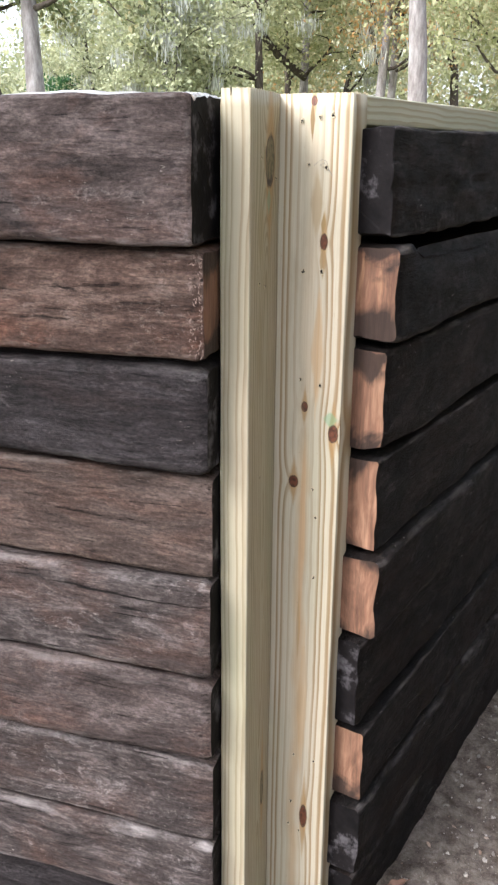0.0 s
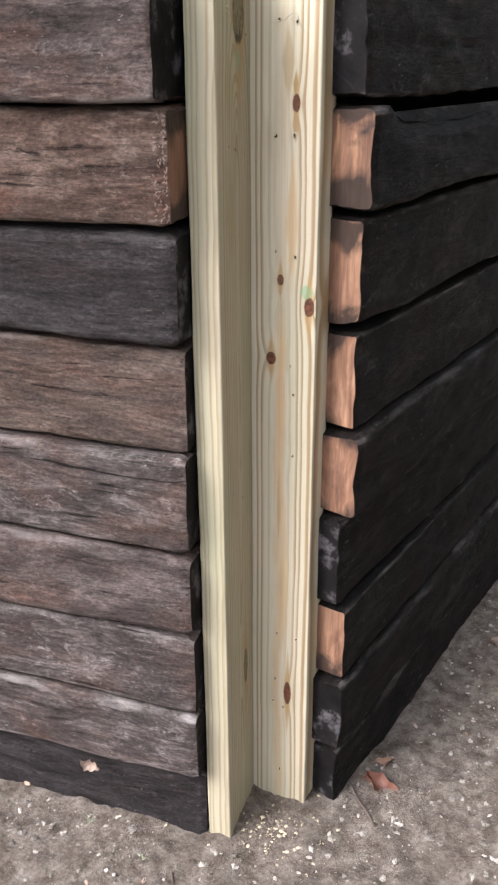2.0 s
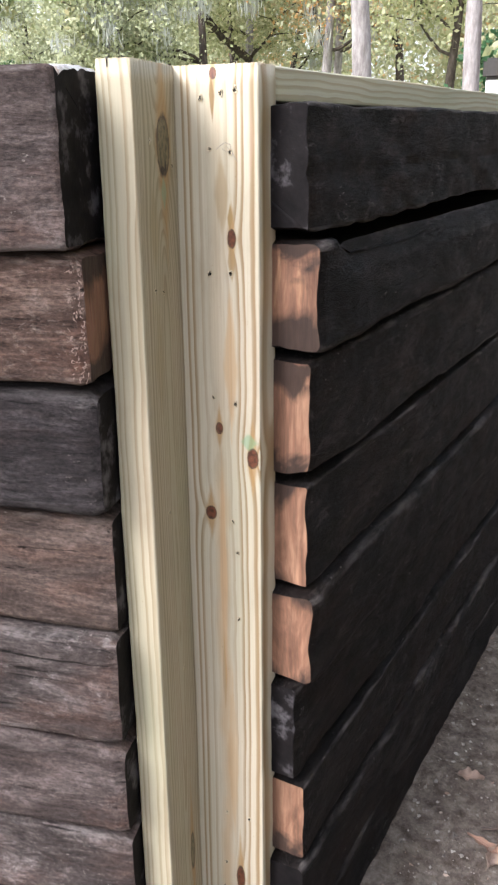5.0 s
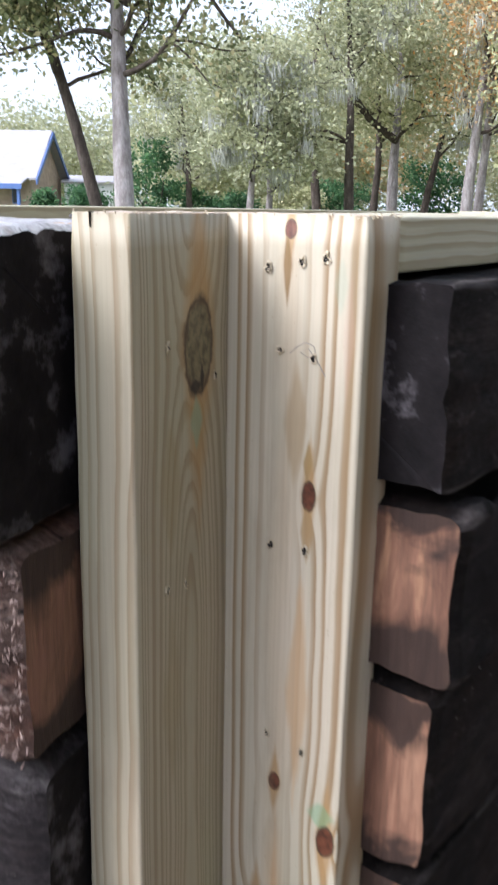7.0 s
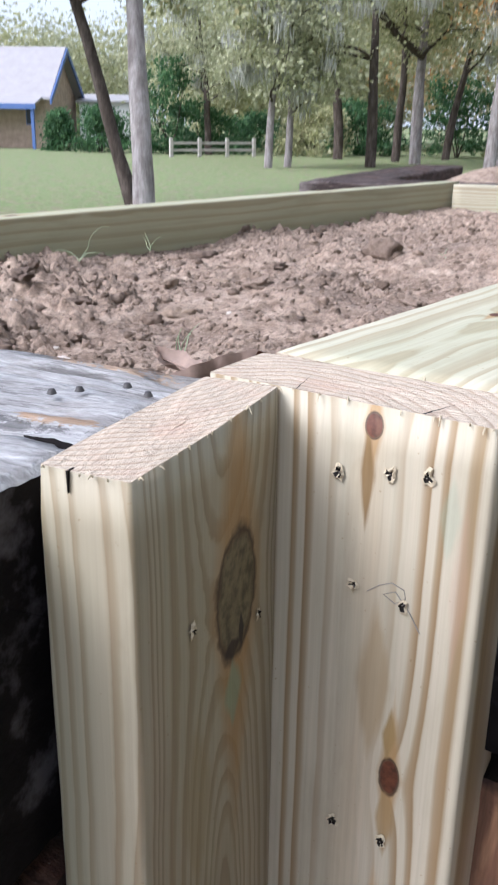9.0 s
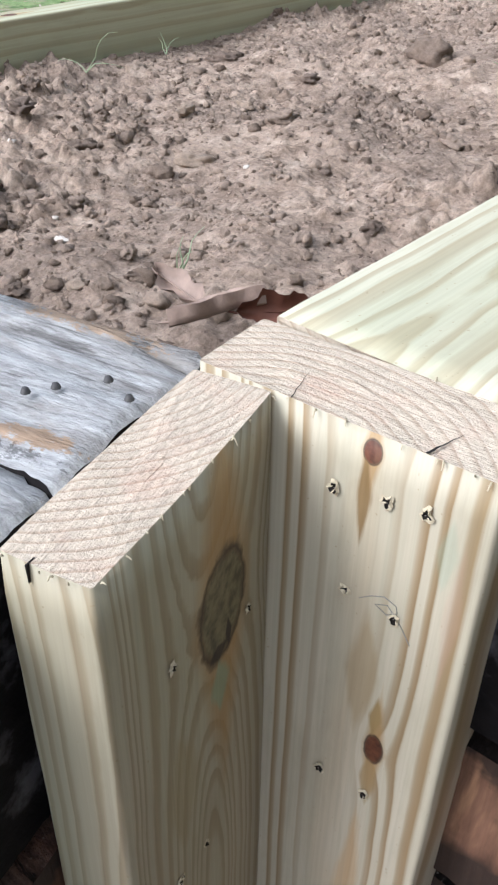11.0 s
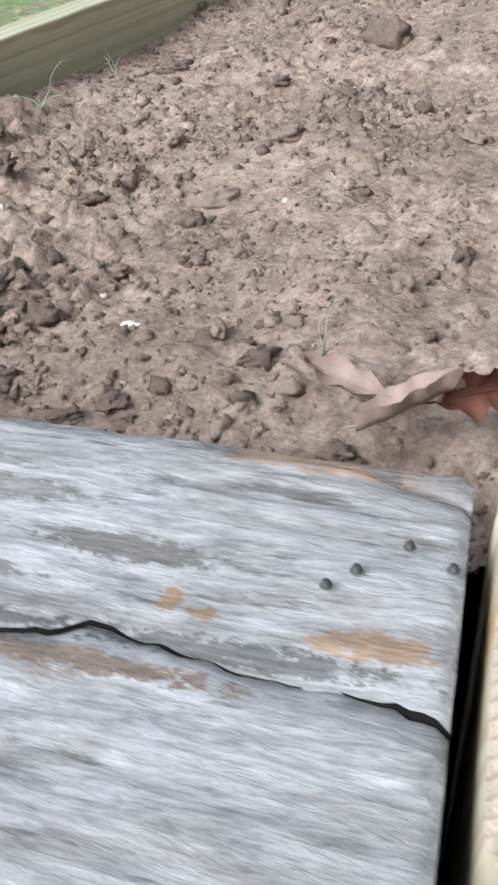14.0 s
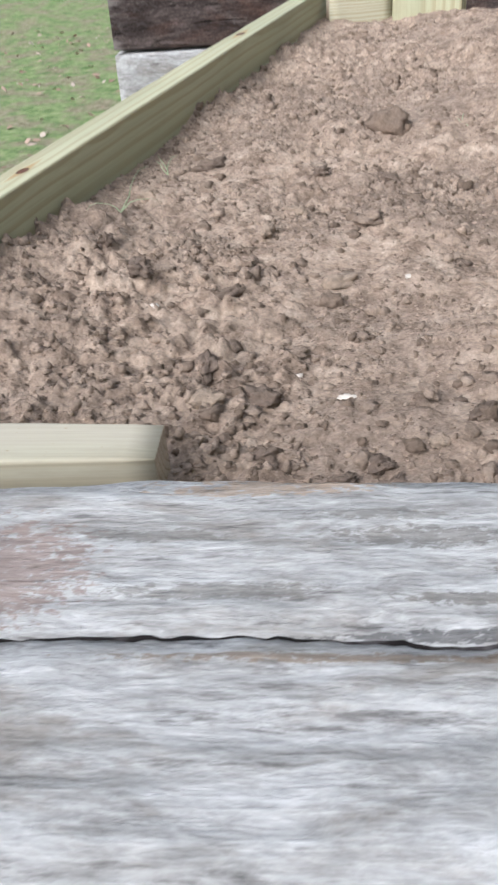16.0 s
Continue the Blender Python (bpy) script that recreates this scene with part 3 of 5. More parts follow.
for i, (y0, z0, z1, x1, look_end) in enumerate(FRONT):
    tone = ("weathered brown-black railroad tie with silver-grey top", "brown scuffed tie with splintered reddish end", "black tarry tie", "brown weathered tie", "grey-scuffed tie with pale lower edge", "dark brown tie", "mottled grey-brown tie", "dark tie with ragged lower edge", "dark bottom tie half sunk in dirt")[i]
    fine = i == 0
    t = tie(pose(XL, y0, z0), x1 - XL, 0.235 if fine else 0.2, z1 - z0, 10 + i * 3.7, 0.010 + 0.004 * (i % 3), 0.215 / 51 if fine else 0.012,
            end=look_end, top=TIE_GREY if fine else None, wood=(TIE, TIE_RED, TIE_DARK, TIE_BROWN, TIE_SCUFF, TIE, TIE_SCUFF, TIE_SCUFF, TIE_DARK)[i], warp=top_front if fine else None, move=crack_move if fine else None, label=tone)
    if i == 1:
        torn_tie = t
    split_beam(t, 2, "tie_end", "reddish splintered end" if look_end is TIE_TORN else "")

# side wall, running away from the post: shift outwards, underside, top, start along the wall, look of the sawn end
SIDE = [
    (0.000, 1.187, 1.330, 0.000, TIE_TAR), (0.016, 1.046, 1.180, 0.004, TIE_CUT_DARK), (0.004, 0.884, 1.036, 0.010, TIE_CUT),
    (-0.002, 0.721, 0.870, 0.012, TIE_CUT), (0.012, 0.576, 0.717, 0.004, TIE_CUT), (-0.010, 0.412, 0.570, 0.000, TIE_TAR),
    (0.000, 0.272, 0.405, 0.004, TIE_CUT), (0.008, 0.122, 0.266, -0.006, TIE_TAR), (-0.002, -0.06, 0.112, 0.004, TIE_TAR),
]
SIDE_AT = Vector((-0.176, 1.190, 0))
ROT = frame_of((0, 0, 0), U, -N)
LEN = (1.35, 1.385, 1.33, 1.33, 1.335, 1.31, 1.28, 1.30, 1.31)


def hollow(x, y, z, a, b):
    """The second tie is rotten away along its upper arris."""
    if z < 0.085 or a > 0.2:
        return 0.0
    t = min(1.0, max(0.0, (x - 0.05) / 0.06)) * min(1.0, max(0.0, (1.15 - x) / 0.3))
    return -t * (z - 0.085) / 0.05 * (0.028 + 0.014 * noise.noise((x * 6, 1, 1)))


def checked(x, y, z, a, b):
    """The upper side tie has a long check with a lumpy lower half."""
    if a > 0.2 or b > 0.5:
        return 0.0
    line = 0.062 + 0.010 * noise.noise((x * 5, 3, 3))
    return -0.006 * max(0.0, 1 - abs(z - line) / 0.009) + (0.006 * noise.noise((x * 16, z * 30, 5)) if z < line else 0.0)


for i, (out, z0, z1, s0, look_end) in enumerate(SIDE):
    o = SIDE_AT + N * out + U * s0
    o.z = z0
    t = tie(Matrix.Translation(o) @ ROT, LEN[i] - s0, 0.2, z1 - z0, 50 + i * 5.3, 0.0065 + 0.003 * ((i * 2) % 3), 0.012, wood=TIE_BLACK, rough=1.15, start=look_end, warp=hollow if i == 1 else (checked if i == 0 else None),
            label="black creosoted tie with freshly sawn orange end" if look_end is not TIE_TAR else "black creosoted tie with tarred end")
    split_beam(t, 1, "tie_end", "orange-brown sawn end grain" if look_end is not TIE_TAR else "")

# the two walls behind, seen only above the soil
FAR_A, FAR_B = Vector((-1.075, 1.20, 0)), Vector((-0.625, 2.86, 0))
FAR_C = SIDE_AT + U * 1.33
for i in range(8):
    z0 = 1.13 - i * 0.16
    for p, q, back in ((FAR_B, FAR_A, 0.0), (FAR_C, FAR_B, 0.0)):
        d = (q - p)
        o = p + Vector((0, 0, z0))
        m = frame_of(o, d, Vector((0, 0, 1)).cross(d))
        if d.x > -0.6:
            m = m @ Matrix.Translation((0, 0.004, 0))
        else:
            m = m @ Matrix.Translation((0.05, -0.02, 0))
        tie(m, d.length - 0.06, 0.2, 0.158, 90 + i * 3 + p.x * 7, 0.012, 0.05, label="dark creosoted tie")

# ---- corner post: two treated boards meeting at right angles ----
TOP = 1.368
post = tagged(empty("corner_post", pose(-0.373, 1.195, 0)), "pale new treated-pine corner post of two upright boards", "post")
KNOTS_B = [(h + 0.06, k[0], k[1] * 0.82, k[2] * 0.8) for h, *k in [(1.359, 0.090, 0.0075, 0.005), (1.182, 0.110, 0.013, 0.0065), (0.949, 0.089, 0.009, 0.006), (0.914, 0.134, 0.016, 0.009), (0.832, 0.075, 0.011, 0.009), (0.233, 0.108, 0.026, 0.008)]]
KNOTS_A = [(h + 0.06, *k) for h, *k in [(1.285, 0.083, 0.031, 0.0205), (0.297, 0.091, 0.032, 0.008)]]
PINE_B = lumber("treated_pine_wide", (0.088, 0.034), 0.0064, KNOTS_B, clear=True, heart=(0.090, 0.010, 0.02, 0.98), wave=0.0045, base=(0.465, 0.41, 0.308), green=0.35,
                streaks=[(h + 0.06, *q) for h, *q in [(1.336, 0.0885, 0.030, 0.0045, (0.20, 0.125, 0.05), 2.0), (1.23, 0.098, 0.05, 0.010, (0.33, 0.245, 0.135), 1.2), (1.325, 0.128, 0.022, 0.005, (0.20, 0.34, 0.26), 0.4), (1.205, 0.109, 0.018, 0.004, (0.27, 0.18, 0.07), 1.7), (1.155, 0.110, 0.024, 0.006, (0.30, 0.20, 0.09), 1.5), (1.29, 0.135, 0.045, 0.005, (0.46, 0.27, 0.20), 0.4), (1.03, 0.106, 0.10, 0.010, (0.43, 0.26, 0.11), 1.0), (0.45, 0.100, 0.16, 0.010, (0.43, 0.27, 0.12), 0.8), (0.935, 0.130, 0.012, 0.014, (0.12, 0.30, 0.16), 0.9), (0.59, 0.089, 0.07, 0.004, (0.30, 0.19, 0.08), 0.9), (0.74, 0.091, 0.20, 0.006, (0.50, 0.27, 0.10), 0.6)]])
# browner, darker base than PINE_B: the broad face's shade is mixed in
PINE_A = lumber("treated_pine_narrow_shaded", (0.072, -0.03), 0.0048, KNOTS_A, green=0.5, base=(0.35, 0.302, 0.215), wave=0.010, knot=(0.17, 0.14, 0.075), bold=0.62,
                # the first two streaks paint the shade in the knot's hole and crack
                streaks=[(h + 0.06, *q) for h, *q in [(1.259, 0.082, 0.006, 0.009, (0.018, 0.011, 0.009), 2.6), (1.264, 0.092, 0.010, 0.003, (0.018, 0.011, 0.009), 2.2), (1.235, 0.082, 0.02, 0.010, (0.14, 0.33, 0.24), 0.8), (1.20, 0.045, 0.05, 0.018, (0.26, 0.20, 0.10), 0.9), (1.05, 0.045, 0.07, 0.014, (0.26, 0.20, 0.10), 0.7)]])
END_B, END_A = end_grain("sawn_pine_end_wide", (0.06, -0.05), 0.0062), end_grain("sawn_pine_end", (0.14, 0.11), 0.005)


def board(name, m, L, W, H, mat, end_mat, seed, parent=None, label="", bow=0.0015, step=0.02):
    def skin(x, y, z, a, b):
        return bow * noise.noise((x * 4 + seed, y * 9, z * 9)) + 0.0006 * noise.noise((x * 25, y * 60, z * 60 + seed))
    v, f, kinds = beam(L, W, H, 0.0025, step, skin)
    ob = link(name, v, f, [mat, end_mat], parent, [1 if kd in (1, 2) else 0 for kd in kinds], label=label)
    for p in ob.data.polygons:
        p.use_smooth = p.material_index == 0
    ob.matrix_world = m
    return ob


BDIR = Vector((0.9856, -0.1691, 0))
MB = frame_of((-0.374, 1.1945, -0.06), (0, 0, 1), BDIR)
MA = frame_of((-0.3325, 1.0585, -0.06), (0, 0, 1), (0, 1, 0))
bB = board("post_board", MB @ Matrix.Translation((0, 0, 0)), TOP + 0.06, 0.1445, 0.050, PINE_B, END_B, 3, None, "wide pine board with brown knots and countersunk screws")
bA = board("post_board", MA, TOP + 0.06, 0.1305, 0.040, PINE_A, END_A, 8, None, "narrow-edged pine board, greenish broad face with long knot")
for b in (bB, bA):
    w = b.matrix_world.copy()
    b.parent = post
    b.matrix_parent_inverse = post.matrix_world.inverted()
    b.matrix_world = w


def screw(board_ob, h, across, seed, size=0.0017):
    """A countersunk screw: a crown of torn fibres round a ragged recess, its shade painted near-black, with the head
    deep in it.
    """
    rng = random.Random(seed)
    n = 14
    v, f = [], []
    rad = [size * rng.uniform(0.6, 1.45) for _ in range(n)]
    up = [rng.uniform(0.0, 0.0013) for _ in range(n)]
    sx, sy = rng.uniform(-0.3, 0.3) * size, rng.uniform(-0.3, 0.3) * size
    for k, s in enumerate((1.75, 1.15, 0.62, 0.0)):
        for i in range(n):
            a = 2 * math.pi * i / n
            lift = (0.0, up[i], -0.0003, -0.0009)[k]
            v.append((rad[i] * s * math.cos(a) * 1.25 + (sx if k > 1 else 0), rad[i] * s * math.sin(a) + (sy if k > 1 else 0), -lift - 0.0006))
    for k in range(3):
        for i in range(n):
            j = (i + 1) % n
            f.append((k * n + i, k * n + j, (k + 1) * n + j, (k + 1) * n + i))
    ob = link("screw", v, f, [FIBRE, DARK], board_ob, [0] * n + [0 if rng.random() < 0.45 else 1 for _ in range(n)] + [1] * n, smooth=False)
    ob.matrix_basis = Matrix.Translation((h + 0.06, across, -0.0004))
    hv = [(sx + size * 0.22 * math.cos(a), sy + size * 0.22 * math.sin(a), -0.0009) for a in [i * 0.785 for i in range(8)]]
    link("screw_head", hv, [tuple(range(8))], [STEEL], ob, smooth=False)
    return ob


for i, (h, a) in enumerate([(1.334, .0745), (1.339, .0995), (1.3415, .117), (1.280, .085), (1.278, .1105), (1.141, .081), (1.142, .109), (.988, .082), (.983, .112), (.825, .106), (.781, .112), (.682, .112), (.351, .088), (.351, .124), (.257, .085), (.209, .082), (.202, .101), (.061, .095)]):
    screw(bB, h, a, i)
for i, (h, a) in enumerate([(1.290, .040), (1.133, .037), (1.127, .062), (0.86, .05), (0.62, .08), (1.262, .106)]):
    screw(bA, h, a, 40 + i, 0.0016)

# ---- cap boards on the walls ----
PINE_C = lumber("treated_pine_cap", (0.085, -0.03), 0.0052, [(0.17, 0.09, 0.005, 0.004), (0.72, 0.05, 0.008, 0.006)], green=0.6, base=(0.48, 0.45, 0.335), wave=0.016, bold=0.6)
PINE_D = lumber("treated_pine_green", (0.03, 0.09), 0.011, [(0.6, 0.02, 0.01, 0.005), (1.3, 0.022, 0.012, 0.006)], green=0.9, base=(0.39, 0.375, 0.25), bold=0.45)
PINE_E = lumber("weathered_treated_pine", (0.03, 0.20), 0.012, [(0.2, 0.02, 0.004, 0.004)], green=0.5, base=(0.36, 0.325, 0.255), bold=0.25)
END_C = end_grain("sawn_pine_end_cap", (0.07, 0.1), 0.006)
# local x along the wall, local y inwards, local z up
o = Vector((-0.228, 1.216, 1.330))
capm = frame_of(o, U, -N)
cap = tagged(board("cap_board", capm, 1.40, 0.139, 0.038, PINE_C, END_C, 15), "pale treated-pine board laid flat as wall capping", "cap board")
far_dir = (FAR_B - FAR_A).normalized()
farm = frame_of(Vector((-0.965, 1.545, 1.276)) - far_dir * 0.40, far_dir, (-far_dir.y, far_dir.x, 0))
far_cap = tagged(board("edging_board", farm, 1.78, 0.038, 0.092, PINE_D, END_C, 22), "greenish treated-pine board standing on edge behind soil", "edging board")
brace = tagged(board("brace_board", pose(-1.10, 1.262, 1.255), 0.378, 0.042, 0.089, PINE_E, END_C, 31, bow=0.004), "short treated-pine board inside the tie wall", "board")
e1 = tagged(board("end_board", frame_of((-0.60, 2.80, 1.25), (0.985, 0.17, 0), (-0.17, 0.985, 0)), 0.13, 0.038, 0.115, PINE_C, END_C, 35), "pale treated-pine board closing the far end", "board")
p2 = tagged(board("post_board", frame_of((-0.475, 2.80, 0.9), (0, 0, 1), (0.93, -0.36, 0)), 0.47, 0.14, 0.038, PINE_D, END_C, 39), "greenish pine corner board at the far end", "post")

# ---- soil filling the bed ----
P00, P10, P01, P11 = Vector((-1.08, 1.19)), Vector((-0.325, 1.243)), Vector((-0.64, 2.90)), Vector((0.13, 2.55))


def soil_xy(s, t):
    a, b = P00.lerp(P10, s), P01.lerp(P11, s)
    return a.lerp(b, t)


def soil_z(x, y):
    h = 1.303 + 0.012 * noise.noise((x * 4, y * 4, 0)) + 0.012 * noise.noise((x * 12, y * 12, 3))
    tilth = min(0.95, max(0.25, 0.62 + 1.0 * noise.noise((x * 4.5, y * 4.5, 20)) - 0.7 * (x + 0.62)))
    h += tilth * (0.012 * abs(noise.noise((x * 27, y * 27, 6))) + 0.012 * abs(noise.noise((x * 62, y * 62, 1))) + 0.009 * abs(noise.noise((x * 130, y * 130, 8))))
    wx, wy = x + 0.006 * noise.noise((x * 60, y * 60, 2)), y + 0.006 * noise.noise((x * 60, y * 60, 12))
    for freq, amp, share in ((38, 0.013, 0.70), (85, 0.0075, 0.55)):
        dist, pts = noise.voronoi((wx * freq, wy * freq, freq))
        pick = math.sin(pts[0].x * 12.9 + pts[0].y * 78.2) * 43758.5
        if pick - math.floor(pick) > share:
            h += amp * max(0.0, 1 - (dist[0] / 0.5) ** 2) * tilth * (0.5 + 0.5 * (pick * 7 - math.floor(pick * 7)))
    h += 0.055 * math.exp(-((x + 0.22) ** 2 / 0.05 + (y - 2.42) ** 2 / 0.16))
    hole = math.exp(-((x + 0.40) ** 2 + (y - 1.25) ** 2) / 0.0015)
    return h - 0.055 * hole


ns, nt = 290, 600
sv, sf = [], []
for j in range(nt + 1):
    for i in range(ns + 1):
        p = soil_xy(i / ns, j / nt)
        sv.append((p.x, p.y, soil_z(p.x, p.y)))
for j in range(nt):
    for i in range(ns):
        a = j * (ns + 1) + i
        sf.append((a, a + 1, a + ns + 2, a + ns + 1))
soil = tagged(link("soil", sv, sf, [SOIL]), "loose crumbly brown garden soil filling the raised bed", "soil", kind="stuff")


def lump(rng, size, flat=0.7, rows=6, cols=9, rough=0.6):
    """Verts and faces of one uneven clod or stone round the origin."""
    ph = Vector((rng.uniform(0, 99), rng.uniform(0, 99), 0))
    sx, sy = rng.uniform(0.7, 1.35), rng.uniform(0.7, 1.35)
    v, f = [(0, 0, -size * flat)], []
    for i in range(1, rows):
        a = math.pi * i / rows - math.pi / 2
        for j in range(cols):
            b = 2 * math.pi * j / cols
            d = Vector((math.cos(a) * math.cos(b), math.cos(a) * math.sin(b), math.sin(a)))
            k = size * (1 + rough * (noise.noise(d * 1.7 + ph) + 0.5 * noise.noise(d * 4.5 + ph) + 0.35 * noise.noise(d * 9.0 + ph)))
            v.append((d.x * k * sx, d.y * k * sy, d.z * k * flat))
    v.append((0, 0, size * flat))
    for j in range(cols):
        f.append((0, 1 + (j + 1) % cols, 1 + j))
    for i in range(rows - 2):
        for j in range(cols):
            a, b = 1 + i * cols + j, 1 + i * cols + (j + 1) % cols
            f.append((a, b, b + cols, a + cols))
    last = len(v) - 1
    for j in range(cols):
        f.append((last - cols + j, last - cols + (j + 1) % cols, last))
    return v, f


def scatter(name, mat, count, place, sizes, seed, label, category, flat=0.7, smooth=True):
    rng = random.Random(seed)
    V, F = [], []
    for _ in range(count):
        x, y, z = place(rng)
        v, f = lump(rng, sizes(rng), flat, 5, 8, 0.85)
        b = len(V)
        V += [(x + p[0], y + p[1], z + p[2] - 0.0006) for p in v]
        F += [tuple(b + i for i in q) for q in f]
    return tagged(link(name, V, F, [mat], smooth=smooth), label, category, kind="stuff")


def in_soil(rng):
    """A spot on the soil; crumbs gather in drifts, thickest along the walls and on the lawn side."""
    while True:
        s, t = rng.uniform(0.02, 0.98), rng.uniform(0.01, 0.98) ** 1.3
        p = soil_xy(s, t)
        drift = 0.42 + 1.1 * noise.noise((p.x * 7, p.y * 7, 31)) + 0.5 * noise.noise((p.x * 23, p.y * 23, 4)) - 0.9 * (p.x + 0.6) + 0.5 * max(0.0, s - 0.86) / 0.14
        if rng.random() < drift:
            return p.x, p.y, soil_z(p.x, p.y)


scatter("soil_clods", CLOD, 13000, in_soil, lambda r: 0.0009 + 0.0026 * r.random() ** 3 + 0.0050 * r.random() ** 16, 5, "small crumbly brown clods lying on the garden soil", "clods", flat=0.85)


def stone(name, x, y, size, seed, mat, label, flat=0.7, z=None, stretch=(1, 1, 1), turn=0):
    v, f = lump(random.Random(seed), size * 0.85, flat, 13, 22, 0.75 if name == "clod" else 0.42)
    ob = tagged(link(name, v, f, [mat], smooth=True), label, "stone" if name == "stone" else "clod")
    ob.matrix_world = pose(x, y, (soil_z(x, y) if z is None else z) + size * flat * 0.22, 0, 0, turn) @ Matrix.Diagonal((*stretch, 1))
    return ob


ROCK = clod_mat("brown_stone", (0.17, 0.125, 0.095), (0.23, 0.172, 0.132), 0.75)
PALE = plain("white_shell", (0.50, 0.44, 0.38), 0.6, 90)
TAN = clod_mat("tan_stone_pebble", (0.30, 0.228, 0.172), (0.36, 0.278, 0.212), 0.75)
stone("stone", -0.530, 2.044, 0.027, 34, ROCK, "rounded brown stone on the soil", 0.9)
stone("stone", -0.437, 1.338, 0.0115, 2, TAN, "small smooth tan pebble beside a dry leaf", 0.85)
stone("stone", -0.604, 1.587, 0.015, 3, TAN, "long tan stone half sunk in soil", 0.6, stretch=(1.7, 0.75, 1), turn=35)
stone("stone", -0.614, 1.548, 0.014, 4, ROCK, "dark brown stone half sunk in soil", 0.7)
stone("stone", -0.544, 1.330, 0.0075, 21, TAN, "small rounded tan pebble in soil", 0.85)
stone("stone", -0.676, 1.695, 0.011, 22, TAN, "pale tan pebble half sunk in soil", 0.6)
stone("stone", -0.649, 1.768, 0.011, 23, TAN, "pale tan pebble half sunk in soil", 0.6)
stone("stone", -0.818, 1.820, 0.014, 24, TAN, "flat pale stone near the edging board", 0.5, stretch=(1.3, 0.9, 1))
stone("stone", -0.708, 1.383, 0.013, 25, TAN, "flat pale stone half sunk in soil", 0.5)
MOIST = clod_mat("moist_clods", (0.125, 0.092, 0.071), (0.225, 0.170, 0.134))
for i, (x, y, size, flat, dark) in enumerate([(-0.785, 1.575, 0.019, 0.5, 1), (-0.702, 1.552, 0.014, 0.6, 1), (-0.710, 1.432, 0.016, 0.55, 1), (-0.666, 1.391, 0.017, 0.6, 1), (-0.574, 1.703, 0.020, 0.55, 0),
                                              (-0.513, 1.362, 0.011, 0.7, 1), (-0.524, 1.384, 0.008, 0.7, 1), (-0.544, 1.846, 0.012, 0.7, 1), (-0.756, 1.928, 0.018, 0.6, 1), (-0.412, 1.75, 0.022, 0.4, 0),
                                              (-0.438, 1.455, 0.015, 0.6, 0), (-0.586, 1.314, 0.011, 0.6, 1), (-0.610, 1.300, 0.011, 0.6, 1), (-0.574, 1.300, 0.009, 0.6, 1), (-0.545, 1.393, 0.012, 0.5, 0),
                                              (-0.404, 1.502, 0.014, 0.6, 1), (-0.660, 1.325, 0.013, 0.55, 1), (-0.640, 1.46, 0.010, 0.6, 0), (-0.49, 1.62, 0.010, 0.6, 1), (-0.69, 1.62, 0.012, 0.6, 0),
                                              (-0.36, 1.40, 0.016, 0.6, 1), (-0.33, 1.47, 0.013, 0.6, 1), (-0.62, 1.88, 0.013, 0.6, 1), (-0.76, 1.70, 0.012, 0.6, 1), (-0.83, 1.65, 0.014, 0.6, 1), (-0.45, 1.285, 0.012, 0.6, 1)]):
    stone("clod", x, y, size * 0.72, 60 + i, MOIST if dark else CLOD, "dark moist crumbly soil clod" if dark else "dry pale brown soil clod", flat, stretch=(1.0 + 0.4 * (i % 3) / 2, 0.9, 1), turn=i * 47)
stone("shell_chip", -0.604, 1.392, 0.0055, 12, PALE, "white curved shell fragment on soil", 0.5, stretch=(1.4, 0.7, 1))
stone("shell_chip", -0.768, 1.535, 0.004, 13, PALE, "tiny white chip on soil", 0.6)
stone("shell_chip", -0.545, 1.575, 0.003, 14, PALE, "tiny white chip on soil", 0.6)
stone("shell_chip", -0.640, 1.43, 0.003, 15, PALE, "tiny white chip on soil", 0.6)

# ---- fallen leaves, twigs and grass ----
LEAF_PALE = plain("dry_leaf_underside", (0.27, 0.195, 0.155), 0.65, 70, 0.6)
LEAF_BROWN = plain("dry_leaf_brown", (0.115, 0.046, 0.03), 0.55, 60, 0.4)
LEAF_TAN = plain("dry_leaf_tan", (0.23, 0.135, 0.095), 0.65, 60, 0.45)
LITTER = leaf_mat("leaf_litter", (0.20, 0.13, 0.09), (0.36, 0.25, 0.19), (0.45, 0.38, 0.32), 0.15)


def oak_leaf(L, W, curl, seed, lobes=3):
    """Lobed leaf along local x, its surface curled across and bent along."""
    rng = random.Random(seed)
    n, m = 18, 3
    V, F = [], []
    for i in range(n + 1):
        t = i / n
        w = W * (math.sin(math.pi * min(1, t ** 0.8)) * 0.8 + 0.03) * (1 - 0.42 * abs(math.sin(lobes * math.pi * t)) ** 3)
        for j in range(-m, m + 1):
            q = j / m
            z = curl * W * (q * q * 1.1 + 0.35 * math.sin(3.1 * t + seed)) + 0.05 * W * noise.noise((t * 6, q * 3, seed))
            V.append((t * L, q * w * (1 + 0.15 * rng.uniform(-1, 1) * (abs(q) > 0.9)), z))
    k = 2 * m + 1
    for i in range(n):
        for j in range(k - 1):
            F.append((i * k + j, (i + 1) * k + j, (i + 1) * k + j + 1, i * k + j + 1))
    return V, F


